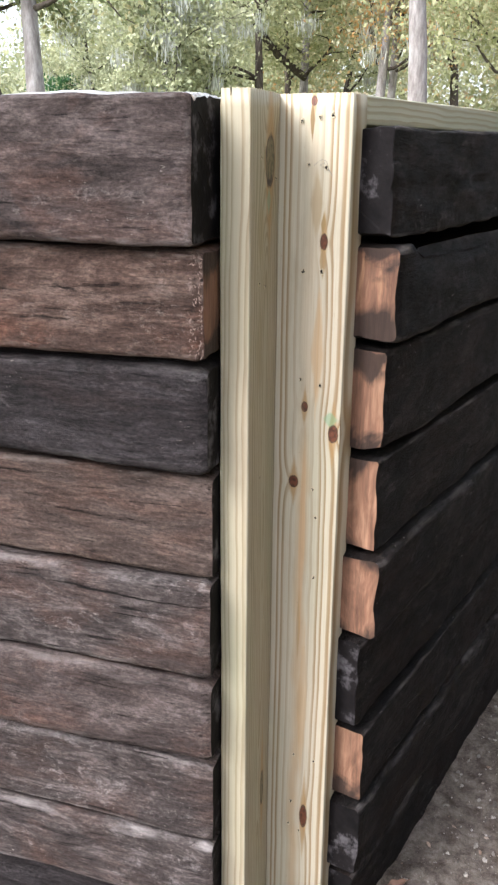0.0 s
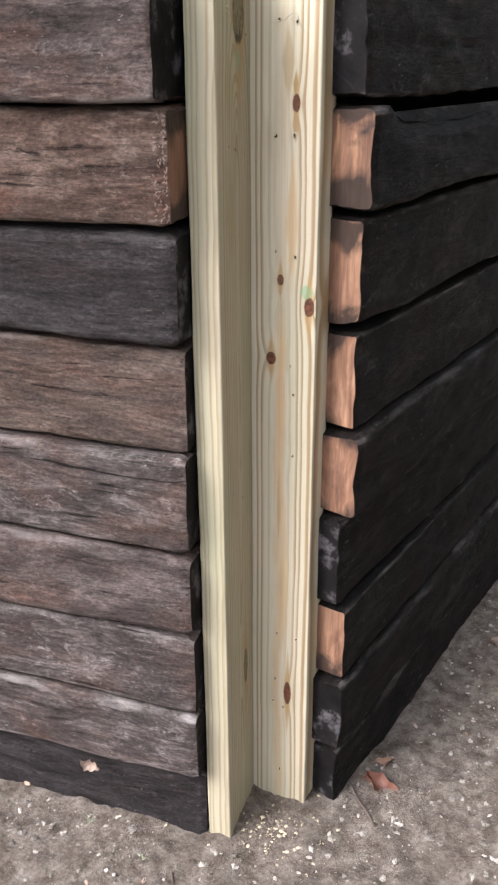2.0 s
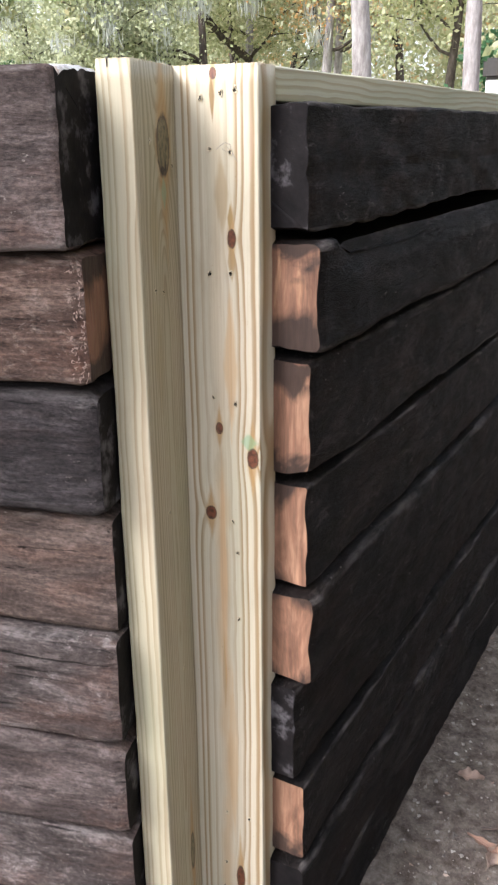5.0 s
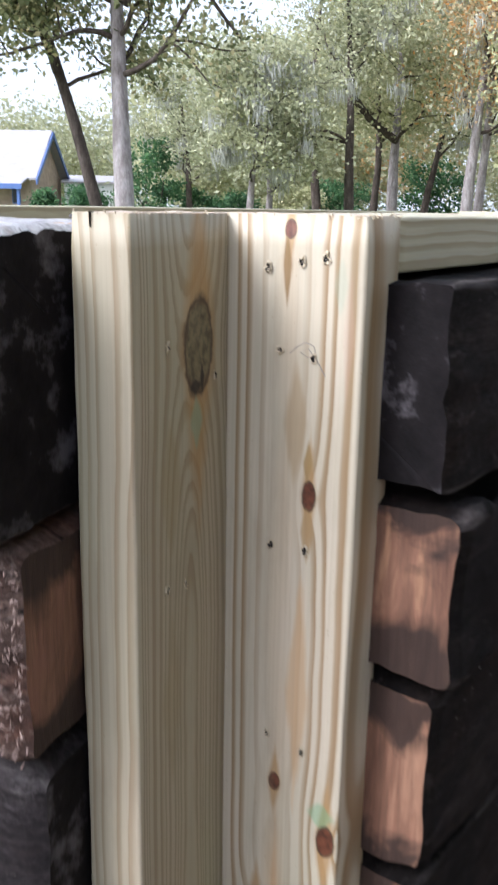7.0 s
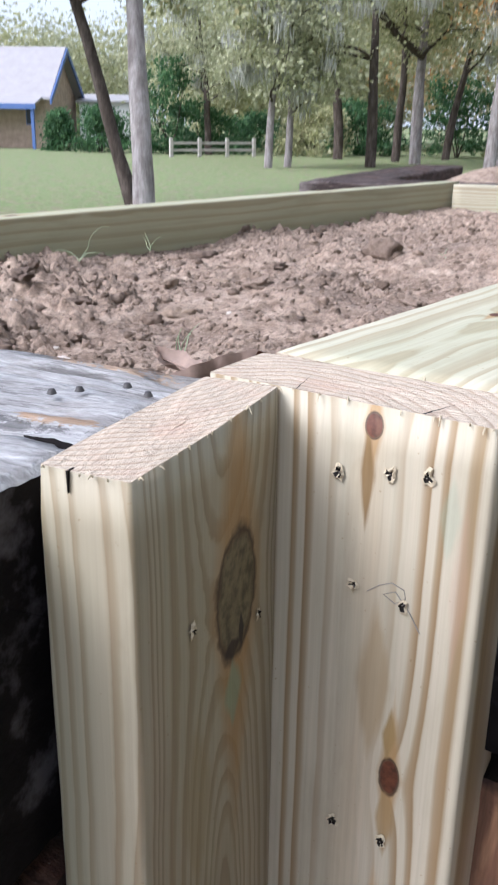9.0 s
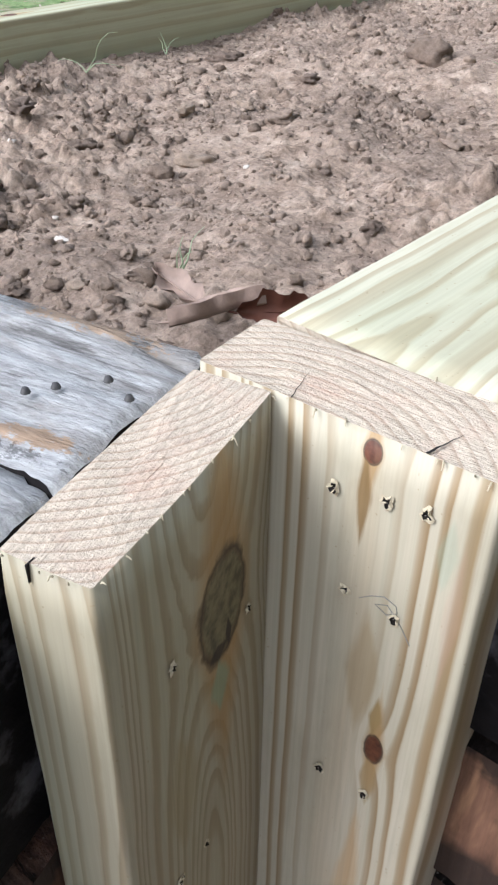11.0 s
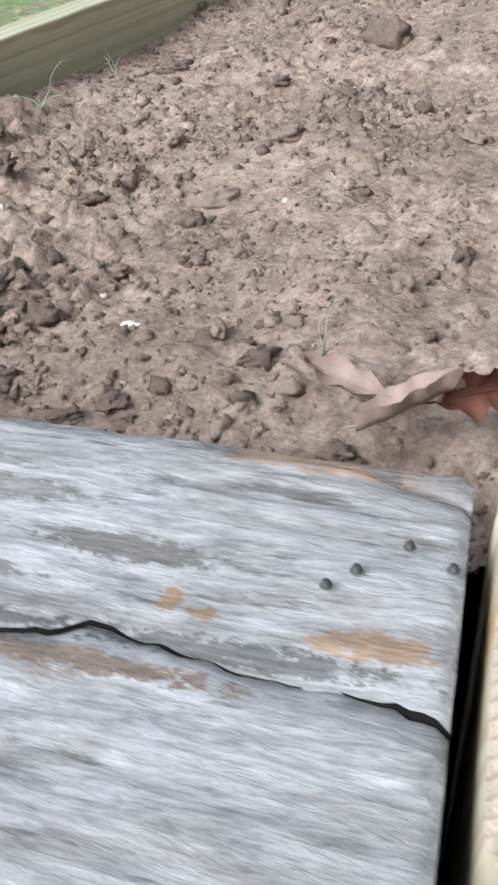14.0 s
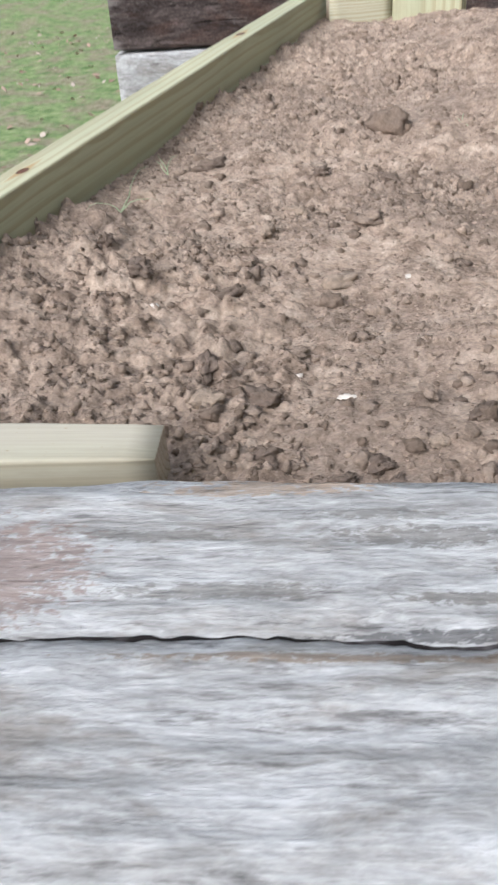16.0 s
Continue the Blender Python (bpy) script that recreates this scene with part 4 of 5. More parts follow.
def fallen(m, L, W, curl, seed, mat, label):
    leaf = tagged(empty("fallen_leaf", m), label, "leaf")
    v, f = oak_leaf(L, W, curl, seed)
    link("blade", v, f, [mat], leaf)
    v, f = limb_mesh([[(Vector((-0.10 * L, 0.02 * L, 0.0)), L * 0.012), (Vector((0, 0, 0)), L * 0.014), (Vector((L * 0.8, 0, curl * W * 0.3)), L * 0.006)]], 5)
    link("stalk", v, f, [mat], leaf)
    return leaf


def limb_mesh(paths, cols=8):
    """One mesh of tapered limbs; each path is a list of (point, radius)."""
    V, F = [], []
    for path in paths:
        base = len(V)
        for i, (p, r) in enumerate(path):
            d = (path[min(i + 1, len(path) - 1)][0] - path[max(i - 1, 0)][0]).normalized()
            s = d.cross(Vector((0.3, 0.9, 0.2))).normalized()
            t = d.cross(s)
            for j in range(cols):
                a = 2 * math.pi * j / cols
                rr = r * (1 + 0.18 * noise.noise((p.x * 2 + math.cos(a), p.y * 2 + math.sin(a), p.z * 1.5)))
                V.append(tuple(p + (s * math.cos(a) + t * math.sin(a)) * rr))
        for i in range(len(path) - 1):
            for j in range(cols):
                k = (j + 1) % cols
                F.append((base + i * cols + j, base + i * cols + k, base + (i + 1) * cols + k, base + (i + 1) * cols + j))
    return V, F


def wander(rng, p, d, length, r0, r1, steps, bend=0.25, lift=0.0):
    path, q, d = [], Vector(p), Vector(d).normalized()
    for i in range(steps + 1):
        f = i / steps
        path.append((q.copy(), r0 + (r1 - r0) * f))
        d = (d + Vector((rng.uniform(-bend, bend), rng.uniform(-bend, bend), rng.uniform(-bend, bend) + lift))).normalized()
        q = q + d * (length / steps)
    return path


fallen(pose(-0.474, 1.318, 1.336, 10, 5, -24), 0.056, 0.013, 0.5, 3, LEAF_PALE, "pale grey-pink dry oak leaf lying on soil")
fallen(pose(-0.440, 1.276, 1.331, -20, -10, 24), 0.056, 0.016, 0.6, 5, LEAF_PALE, "pale curled dry leaf against the corner")
fallen(pose(-0.406, 1.292, 1.338, 58, 0, 32), 0.052, 0.016, 0.5, 8, LEAF_BROWN, "dark red-brown curled oak leaf on edge")
fallen(pose(-0.585, 1.012, 0.135, 70, 20, 10), 0.034, 0.014, 0.5, 9, LEAF_PALE, "small dry leaf caught below a tie")
rngl = random.Random(31)
for i, (x, y) in enumerate([(0.20, 1.64), (0.20, 1.50), (0.145, 1.55), (0.11, 1.52), (0.22, 1.41), (0.23, 1.56), (0.18, 1.47), (0.25, 1.60), (-0.14, 1.26), (0.23, 1.30), (-0.10, 1.33), (0.05, 1.75), (0.30, 1.70), (0.33, 1.58), (0.22, 1.62), (-0.93, 0.98)]):
    fallen(pose(x, y, ground_height(x, y) + 0.010, rngl.uniform(-25, 25), rngl.uniform(-20, 20), rngl.uniform(0, 360)), rngl.uniform(0.045, 0.085), rngl.uniform(0.015, 0.025), rngl.uniform(0.2, 0.7), i, (LEAF_BROWN, LEAF_TAN, LEAF_TAN, LEAF_PALE)[i % 4], ("dark brown", "tan", "tan", "pale")[i % 4] + " dry curled leaf lying on bare dirt")["group"] = "leaves on the dirt"


def litter(name, count, place, size, seed, label):
    rng = random.Random(seed)
    V, F = [], []
    for i in range(count):
        x, y = place(rng)
        L = size * rng.uniform(0.5, 1.3)
        m = pose(x, y, ground_height(x, y) + L * 0.12, rng.uniform(-35, 35), rng.uniform(-30, 30), rng.uniform(0, 360))
        q = [(0, 0, 0), (L * 0.35, L * 0.28, L * 0.1), (L * 0.75, L * 0.22, 0.0), (L, 0, L * 0.15), (L * 0.7, -L * 0.25, L * 0.1), (L * 0.3, -L * 0.26, 0.0)]
        b = len(V)
        V += [tuple(m @ Vector(p)) for p in q]
        F += [(b, b + 1, b + 2, b + 3), (b, b + 3, b + 4, b + 5)]
    return tagged(link(name, V, F, [LITTER], smooth=False), label, "leaves", kind="stuff")


litter("leaf_litter", 4200, lambda r: (r.uniform(-0.2, 4.5), 2.6 + 9 * r.random() ** 1.5), 0.085, 9, "fallen tan and brown leaves covering the woodland floor")
litter("leaf_litter", 900, lambda r: (-1.4 - 5 * r.random(), 2.0 + 9 * r.random()), 0.07, 10, "fallen tan leaves scattered over the lawn")
litter("dirt_scraps", 420, lambda r: (r.uniform(-1.1, 0.7), r.uniform(0.55, 2.6)), 0.012, 12, "small leaf scraps and bark bits on dirt")
CHIP = clod_mat("pale_grit", (0.12, 0.10, 0.085), (0.48, 0.43, 0.38))


def on_dirt(r):
    while True:
        x, y = r.uniform(-1.2, 0.75), r.uniform(0.5, 2.7)
        if not (x < -0.17 + 0.26 * (y - 1.19) and y > 1.04):
            return x, y, ground_height(x, y)


scatter("grit", CHIP, 6500, on_dirt, lambda r: 0.0012 + 0.0050 * r.random() ** 4, 14, "pale grit and tiny dirt crumbs on the ground", "grit", smooth=False)
TWIG = plain("twig_bark", (0.085, 0.06, 0.05), 0.85, 60)
for i, (x, y, a, L) in enumerate([(-0.02, 1.02, -50, 0.20), (-0.10, 1.16, 120, 0.12), (-0.40, 0.96, -70, 0.14), (0.05, 0.95, 20, 0.12), (0.14, 1.45, 15, 0.16), (0.10, 1.62, 0, 0.13), (-0.25, 0.98, 10, 0.09), (0.24, 1.44, 30, 0.2)]):
    r = random.Random(i)
    tw = tagged(empty("twig", pose(x, y, ground_height(x, y) + 0.004, 0, 0, a)), "thin dark twig lying on the dirt", "twig", "twigs on the dirt")
    v, f = limb_mesh([wander(r, (0, 0, 0), (1, 0, 0.02), L, 0.0026, 0.0012, 9, 0.12)], 6)
    link("stem", v, f, [TWIG], tw)
    v, f = limb_mesh([wander(r, (L * 0.5, 0, 0.002), (0.7, 0.7, 0.05), L * 0.35, 0.0015, 0.0007, 5, 0.15)], 5)
    link("side_shoot", v, f, [TWIG], tw)
BLADE = plain("pale_grass_blade", (0.27, 0.32, 0.19), 0.6, 50)


def tuft(x, y, z, n, h, seed, label):
    r = random.Random(seed)
    g = tagged(empty("grass_tuft", pose(x, y, z)), label, "grass")
    for _ in range(n):
        a = r.uniform(0, 6.28)
        p = wander(r, (0, 0, 0), (math.cos(a) * 0.5, math.sin(a) * 0.5, 1), h * r.uniform(0.6, 1.1), 0.0008, 0.0002, 6, 0.35, -0.2)
        v, f = limb_mesh([p], 4)
        link("blade", v, f, [BLADE], g)


tuft(-0.836, 1.748, 1.318, 3, 0.06, 1, "bent pale grass blades growing from soil")
tuft(-0.468, 1.336, 1.325, 4, 0.035, 2, "short pale grass blades by a leaf")
tuft(-0.80, 1.86, 1.32, 3, 0.03, 3, "short pale grass blades in soil")
tuft(-0.44, 2.02, 1.315, 5, 0.025, 6, "dark green weed sprout in soil")
tuft(-0.575, 1.012, 0.0, 4, 0.03, 4, "small green grass sprout on dirt")
tuft(-0.455, 0.965, 0.0, 4, 0.025, 5, "small green grass sprout on dirt")
for i, (x, y) in enumerate([(-0.428, 1.144), (-0.419, 1.153), (-0.4025, 1.168), (-0.3865, 1.160)]):
    v = [(0.0024 * math.cos(a) * s, 0.0024 * math.sin(a) * s, 0.0034 * (1 - s) ** 0.5 - 0.001) for s in (1.0, 0.6) for a in [j * 0.785 for j in range(8)]]
    f = [(j, (j + 1) % 8, 8 + (j + 1) % 8, 8 + j) for j in range(8)] + [tuple(range(8, 16))]
    nail = tagged(link("nail", v, f, [NAIL]), "rusted black nail head in the weathered tie top", "nail", "nails in the tie top")
    nail.matrix_world = pose(x, y, 1.3645)


def splinters(board_ob, count, pts, seed, size=1.0):
    """Torn fibres along a sawn edge; pts gives local (y, z) along the edge and the way out."""
    r = random.Random(seed)
    for _ in range(count):
        y, z, oy, oz = pts(r.random())
        h = size * (0.0004 + 0.0030 * r.random() ** 4)
        p = [(Vector((TOP + 0.06, y, z)), r.uniform(0.0003, 0.0006)), (Vector((TOP + 0.06 + r.uniform(-0.001, 0.002), y + oy * h * 0.5, z + oz * h * 0.5)), 0.0004), (Vector((TOP + 0.06 - r.uniform(-0.001, 0.003), y + oy * h, z + oz * h)), 0.0002)]
        v, f = limb_mesh([p], 4)
        link("splinter", v, f, [FIBRE], board_ob)


splinters(bA, 12, lambda t: (0.002 + 0.125 * t, 0.0, 0.0, -1.0), 1)
splinters(bB, 9, lambda t: (0.045 + 0.098 * t, 0.0, 0.0, -1.0), 2)
splinters(bB, 12, lambda t: (0.144, 0.048 * t, 1.0, -0.3), 3, 1.8)
splinters(bA, 4, lambda t: (0.0, 0.038 * t, -1.0, 0.0), 4)
splinters(bB, 6, lambda t: (0.01 + 0.13 * t, 0.049, 0.0, 1.0), 5)
# drying cracks across the sawn end of the wide board: flat near-black strips for the shade inside
for y0, y1, zz in ((0.112, 0.118, 0.020), (0.050, 0.044, 0.024)):
    pts = [(y0 + (y1 - y0) * k / 7 + 0.0003 * math.sin(k * 2.3), 0.0005 + zz * k / 7, (0.0007 if y0 > 0.1 else 0.0003) * (1.05 - k / 7)) for k in range(8)]
    v = [(TOP + 0.0606, y + e * w, z) for y, z, w in pts for e in (-1, 1)]
    f = [(2 * k, 2 * k + 1, 2 * k + 3, 2 * k + 2) for k in range(7)]
    link("crack", v, f, [DARK], bB, smooth=False, label="dark drying crack in the sawn end")

# pale fibres torn from the end of the red-brown tie
r = random.Random(12)
tufts = []
for _ in range(90):
    q = Vector((0.7845 - 0.018 * r.random() ** 2, -0.002 + 0.006 * r.random(), r.uniform(0.012, 0.135)))
    tufts.append([(q, 0.0007), (q + Vector((r.uniform(-0.001, 0.002), -0.002, r.uniform(-0.002, 0.002))), 0.0006), (q + Vector((r.uniform(-0.001, 0.004), -0.003 * r.random(), r.uniform(-0.004, 0.004))), 0.0002)])
v, f = limb_mesh(tufts, 4)
link("torn_fibres", v, f, [plain("torn_pink_fibre", (0.21, 0.15, 0.125), 0.8, 200)], torn_tie, label="pale splintered fibres")


def by_post(r):
    a, q = r.uniform(0, 6.28), abs(r.gauss(0, 0.06))
    x, y = -0.26 + q * math.cos(a) * 1.3, 1.10 + q * math.sin(a)
    return x, y, ground_height(x, y)


scatter("sawdust", FIBRE, 420, by_post, lambda r: 0.0008 + 0.0026 * r.random() ** 3, 41, "pale pine sawdust and chips at the foot of the post", "sawdust", flat=0.4)

# pencil scribble and a split in the boards, the split coloured near-black for its shade
pts = [(1.279, 0.092), (1.284, 0.098), (1.287, 0.104), (1.285, 0.110), (1.281, 0.111), (1.277, 0.106), (1.280, 0.100), (1.283, 0.106), (1.274, 0.114), (1.266, 0.119)]
v, f = limb_mesh([[(Vector((h + 0.06, a, -0.0002)), 0.00028) for h, a in pts]], 4)
link("pencil_mark", v, f, [plain("pencil_grey", (0.27, 0.25, 0.22), 0.6)], bB, label="faint grey pencil scribble")
v = [(TOP + 0.0604, -0.0004, 0.0253), (TOP + 0.0604, -0.0004, 0.0260), (TOP + 0.052, -0.0004, 0.0257), (TOP + 0.0604, 0.004, 0.0255), (TOP + 0.0604, 0.004, 0.0258), (TOP + 0.052, 0.004, 0.0257)]
link("split", v, [(0, 1, 2), (3, 5, 4), (0, 3, 4, 1), (1, 4, 5, 2), (2, 5, 3, 0)], [DARK], bA, smooth=False, label="dark drying split at the end")


# ---- trees and distance ----
BARK_PALE = bark_mat("bark_pale", (0.14, 0.118, 0.11), (0.27, 0.24, 0.232), (0.40, 0.37, 0.36))
BARK_DARK = bark_mat("bark_dark", (0.035, 0.027, 0.022), (0.075, 0.06, 0.05), (0.14, 0.115, 0.10))
LEAF_OAK = leaf_mat("oak_leaves", (0.12, 0.14, 0.065), (0.27, 0.28, 0.14), (0.42, 0.36, 0.19), 0.5)
LEAF_GREEN = leaf_mat("green_leaves", (0.29, 0.30, 0.14), (0.44, 0.44, 0.24), (0.56, 0.53, 0.34), 0.4)
LEAF_GREY = leaf_mat("grey_green_leaves", (0.31, 0.32, 0.18), (0.44, 0.45, 0.28), (0.54, 0.53, 0.36), 0.4)
LEAF_GOLD = leaf_mat("autumn_leaves", (0.60, 0.32, 0.11), (0.58, 0.47, 0.27), (0.56, 0.56, 0.40), 0.5)
LEAF_HEDGE = leaf_mat("hedge_leaves", (0.04, 0.09, 0.04), (0.08, 0.17, 0.07), (0.14, 0.24, 0.10), 0.4)
MOSS = leaf_mat("hanging_moss", (0.42, 0.42, 0.37), (0.54, 0.54, 0.49), (0.62, 0.62, 0.56), 0.4)


def leaf_cloud(rng, centres, per, radius, size, droop=0.0, slim=0.55):
    """Small bent leaf quads in clumps; returns verts and faces."""
    g = np.random.RandomState(rng.randrange(1 << 30))
    c = np.repeat(np.array([tuple(p) for p in centres]), per, axis=0)
    n = len(c)
    off = g.normal(size=(n, 3)) * radius * np.array((1, 1, 0.7)) * 0.55
    c = c + off
    a = g.normal(size=(n, 3))
    a[:, 2] -= droop
    a /= np.linalg.norm(a, axis=1)[:, None]
    b = np.cross(a, g.normal(size=(n, 3)))
    b /= np.linalg.norm(b, axis=1)[:, None]
    s = (size * g.uniform(0.6, 1.4, n))[:, None]
    w = s * slim
    quad = np.stack([c - a * s, c + b * w, c + a * s, c - b * w], axis=1).reshape(-1, 3)
    faces = np.arange(4 * n).reshape(-1, 4)
    return quad.tolist(), faces.tolist()


def tree(x, y, height, radius, seed, bark, leaves, lean=(0, 0), clear=0.45, spread_r=3.0, limbs=9, per=60, leaf=0.09, clump=0.6, moss=0, strand=0.26, label="", extra=()):
    rng = random.Random(seed)
    trunk = wander(rng, (0, 0, -0.1), (lean[0], lean[1], 1), height, radius, radius * 0.25, 14, 0.05, 0.02)
    paths, tips = [trunk], []
    for i in range(limbs):
        f = clear + (1 - clear) * (i + rng.random()) / limbs
        k = min(13, int(f * 14))
        p, r = trunk[k]
        a = rng.uniform(0, 2 * math.pi)
        ln = spread_r * (1.15 - 0.5 * f) * rng.uniform(0.7, 1.2)
        br = wander(rng, p, (math.cos(a), math.sin(a), rng.uniform(0.3, 1.1)), ln, r * 0.42, 0.012, 8, 0.34, 0.02)
        paths.append(br)
        tips += [q for q, _ in br[3:]]
        for _ in range(3):
            q, r2 = br[rng.randrange(3, 8)]
            tw = wander(rng, q, (rng.uniform(-1, 1), rng.uniform(-1, 1), rng.uniform(-0.3, 0.8)), ln * 0.45, r2 * 0.6, 0.01, 5, 0.35)
            paths.append(tw)
            tips += [q for q, _ in tw[2:]]
    for e in extra:
        paths.append([(Vector(q), r) for *q, r in e])
        tips += [Vector(q) + Vector((0, 0, 0.25)) for *q, _ in e[2:]]
    tips += [q for q, _ in trunk[10:]]
    top = tagged(empty("tree", pose(x, y, 0)), label, "tree")
    v, f = limb_mesh(paths[:1], 12)
    link("trunk", v, f, [bark], top)
    v, f = limb_mesh(paths[1:], 7)
    link("branchwork", v, f, [BARK_DARK], top)
    v, f = leaf_cloud(rng, tips, per, clump, leaf)
    link("crown", v, f, [leaves], top, smooth=False)
    if moss:
        g = [rng.choice(tips) + Vector((rng.uniform(-.3, .3), rng.uniform(-.3, .3), -0.5)) for _ in range(moss)]
        v, f = leaf_cloud(rng, g, 46, 0.32, strand, droop=6.0, slim=0.10)
        link("hanging_moss", v, f, [MOSS], top, smooth=False, label="grey hanging moss")["kind"] = "stuff"
    return top


def at(bearing, dist, eye=(-0.14, 0.74)):
    b = radians(bearing)
    return eye[0] + math.sin(b) * dist, eye[1] + math.cos(b) * dist


# nearest oaks
OAK_LIMBS = [[(0, 0, 4.6, 0.13), (0.35, 0.2, 5.3, 0.11), (0.95, 0.55, 5.85, 0.085), (1.4, 0.85, 5.75, 0.075), (1.65, 0.95, 5.45, 0.06), (2.2, 1.3, 5.75, 0.03)],
             [(-0.1, 0, 4.8, 0.11), (-0.45, -0.25, 5.5, 0.09), (-1.2, -0.7, 6.0, 0.06), (-2.0, -1.2, 6.1, 0.03)],
             [(0.3, 0.2, 5.2, 0.05), (1.1, 0.6, 5.0, 0.04), (1.5, 0.9, 4.4, 0.03), (1.75, 1.0, 4.1, 0.015)]]
x, y = at(-31.0, 16)
tree(x, y, 8.5, 0.20, 3, BARK_PALE, LEAF_OAK, (-0.02, 0.02), 0.45, 3.2, 20, 50, 0.058, 0.5, extra=OAK_LIMBS, label="tall oak with pale grey trunk and sparse dark leaves")
x, y = at(-31.6, 17)
tree(x, y, 8.5, 0.14, 8, BARK_DARK, LEAF_OAK, (-0.28, -0.05), 0.42, 2.6, 16, 50, 0.058, 0.45, label="slender dark oak leaning away from its neighbour")
x, y = at(-7.0, 15)
tree(x, y, 10.0, 0.19, 12, BARK_PALE, LEAF_GREY, (0.0, 0.0), 0.5, 2.4, 8, 40, 0.06, 0.5, 20, 0.11, label="straight pale-barked tree with grey hanging moss")
x, y = at(-0.5, 12)
tree(x, y, 9.0, 0.13, 17, BARK_PALE, LEAF_GREEN, (0.0, 0.0), 0.45, 2.2, 8, 50, 0.08, 0.5, label="pale-barked tree on leaf-strewn ground")
# middle distance
MID = [(-23.3, 34, 6.6, 0.16, BARK_PALE, LEAF_GREY), (-22.1, 35, 6.8, 0.15, BARK_PALE, LEAF_GREY), (-14.3, 40, 12, 0.26, BARK_PALE, LEAF_GREEN), (-15.5, 42, 10, 0.20, BARK_DARK, LEAF_GREEN),
       (-9.9, 36, 12, 0.24, BARK_PALE, LEAF_GOLD), (-9.2, 37, 12, 0.2, BARK_PALE, LEAF_GREY), (-12.5, 46, 11, 0.2, BARK_DARK, LEAF_GREY), (-27, 48, 7, 0.2, BARK_DARK, LEAF_GREY), (-19, 44, 12, 0.24, BARK_DARK, LEAF_GREEN),
       (-5, 38, 12, 0.22, BARK_DARK, LEAF_GOLD), (-2.5, 30, 10, 0.18, BARK_DARK, LEAF_GREEN), (2.5, 26, 9, 0.15, BARK_DARK, LEAF_GREEN), (-17, 36, 11, 0.22, BARK_DARK, LEAF_GREY)]
for i, (b, d, h, r, bark, leaves) in enumerate(MID):
    x, y = at(b, d)
    tree(x, y, h, r, 100 + i, bark, leaves, (random.uniform(-.06, .06), 0), 0.35, 4.2 if h > 8 else 3.2, 10, 56 if h > 8 else 40, 0.085, 1.25 if h > 8 else 0.75, 26 if leaves is LEAF_GREY or leaves is LEAF_GOLD else 0,
         label={LEAF_GOLD: "tall tree turning orange and gold", LEAF_GREY: "grey-green tree draped with hanging moss", LEAF_GREEN: "green broadleaf tree at the wood's edge"}[leaves],
         extra=[[(0, 0, 4.2, 0.17), (-0.7, -1.6, 4.9, 0.15), (-1.3, -3, 5.9, 0.13), (-2.0, -3.1, 6.8, 0.12), (-2.7, -3.2, 7.0, 0.11), (-3.6, -3.2, 6.5, 0.08), (-4.8, -3.3, 6.2, 0.03)]] if i == 2 else ())

# far woods: one mass of foliage
rng = random.Random(77)
cent = {LEAF_GREEN: [], LEAF_GREY: [], LEAF_GOLD: []}
for _ in range(190):
    b = rng.uniform(-50, 14)
    d = rng.uniform(55, 95) if b > -30 else rng.uniform(78, 110)
    x, y = at(b, d)
    h = rng.uniform(14, 24) if b > -17 else (rng.uniform(8, 13) if b > -31 else rng.uniform(7, 11))
    key = rng.choice([LEAF_GREEN, LEAF_GREY, LEAF_GREY, LEAF_GREEN, LEAF_GOLD if b > -15 else LEAF_GREY])
    for _ in range(14):
        a, q = rng.uniform(0, 6.28), rng.uniform(0, 3.4)
        cent[key].append((x + math.cos(a) * q, y + math.sin(a) * q, h * rng.uniform(0.15, 1.0)))
woods = tagged(empty("far_woods"), "distant mixed woodland in early autumn", "woods", kind="stuff")
for key, cs in cent.items():
    v, f = leaf_cloud(rng, cs, 90, 2.4, 0.19)
    link("foliage", v, f, [key], woods, smooth=False)


def shrub(b, d, w, h, seed, mat, label):
    r = random.Random(seed)
    x, y = at(b, d)
    cs = []
    for _ in range(60):
        a, q, z = r.uniform(0, 6.28), r.uniform(0, 1) ** 0.5, r.uniform(0.05, 1)
        cs.append((math.cos(a) * q * w * 0.5 * (1.1 - 0.6 * z), math.sin(a) * q * w * 0.4 * (1.1 - 0.6 * z), z * h))
    s = tagged(empty("shrub", pose(x, y, 0)), label, "shrub")
    v, f = leaf_cloud(r, cs, 60, 0.45, 0.10)
    link("foliage", v, f, [mat], s, smooth=False)
    v, f = limb_mesh([wander(r, (r.uniform(-.2, .2), r.uniform(-.2, .2), -0.05), (r.uniform(-.3, .3), r.uniform(-.3, .3), 1), h * 0.8, 0.04, 0.01, 5) for _ in range(4)], 5)
    link("stems", v, f, [BARK_DARK], s)


shrub(-29.5, 48, 4.0, 4.6, 1, LEAF_HEDGE, "dark green conical evergreen shrub")
shrub(-33.5, 50, 3.2, 2.2, 2, LEAF_HEDGE, "rounded dark green shrub by the house")
shrub(-36.0, 52, 1.4, 1.9, 3, LEAF_HEDGE, "clipped green bush by the house wall")
shrub(-27.5, 50, 5.0, 2.2, 4, LEAF_HEDGE, "low dark green hedge")
shrub(-24.5, 54, 5.0, 2.0, 5, LEAF_HEDGE, "low dark green hedge")
shrub(-20.5, 48, 5.0, 2.3, 6, LEAF_GREEN, "green undergrowth below the trees")
shrub(-17.5, 50, 5.0, 2.6, 7, LEAF_HEDGE, "dark undergrowth below the trees")
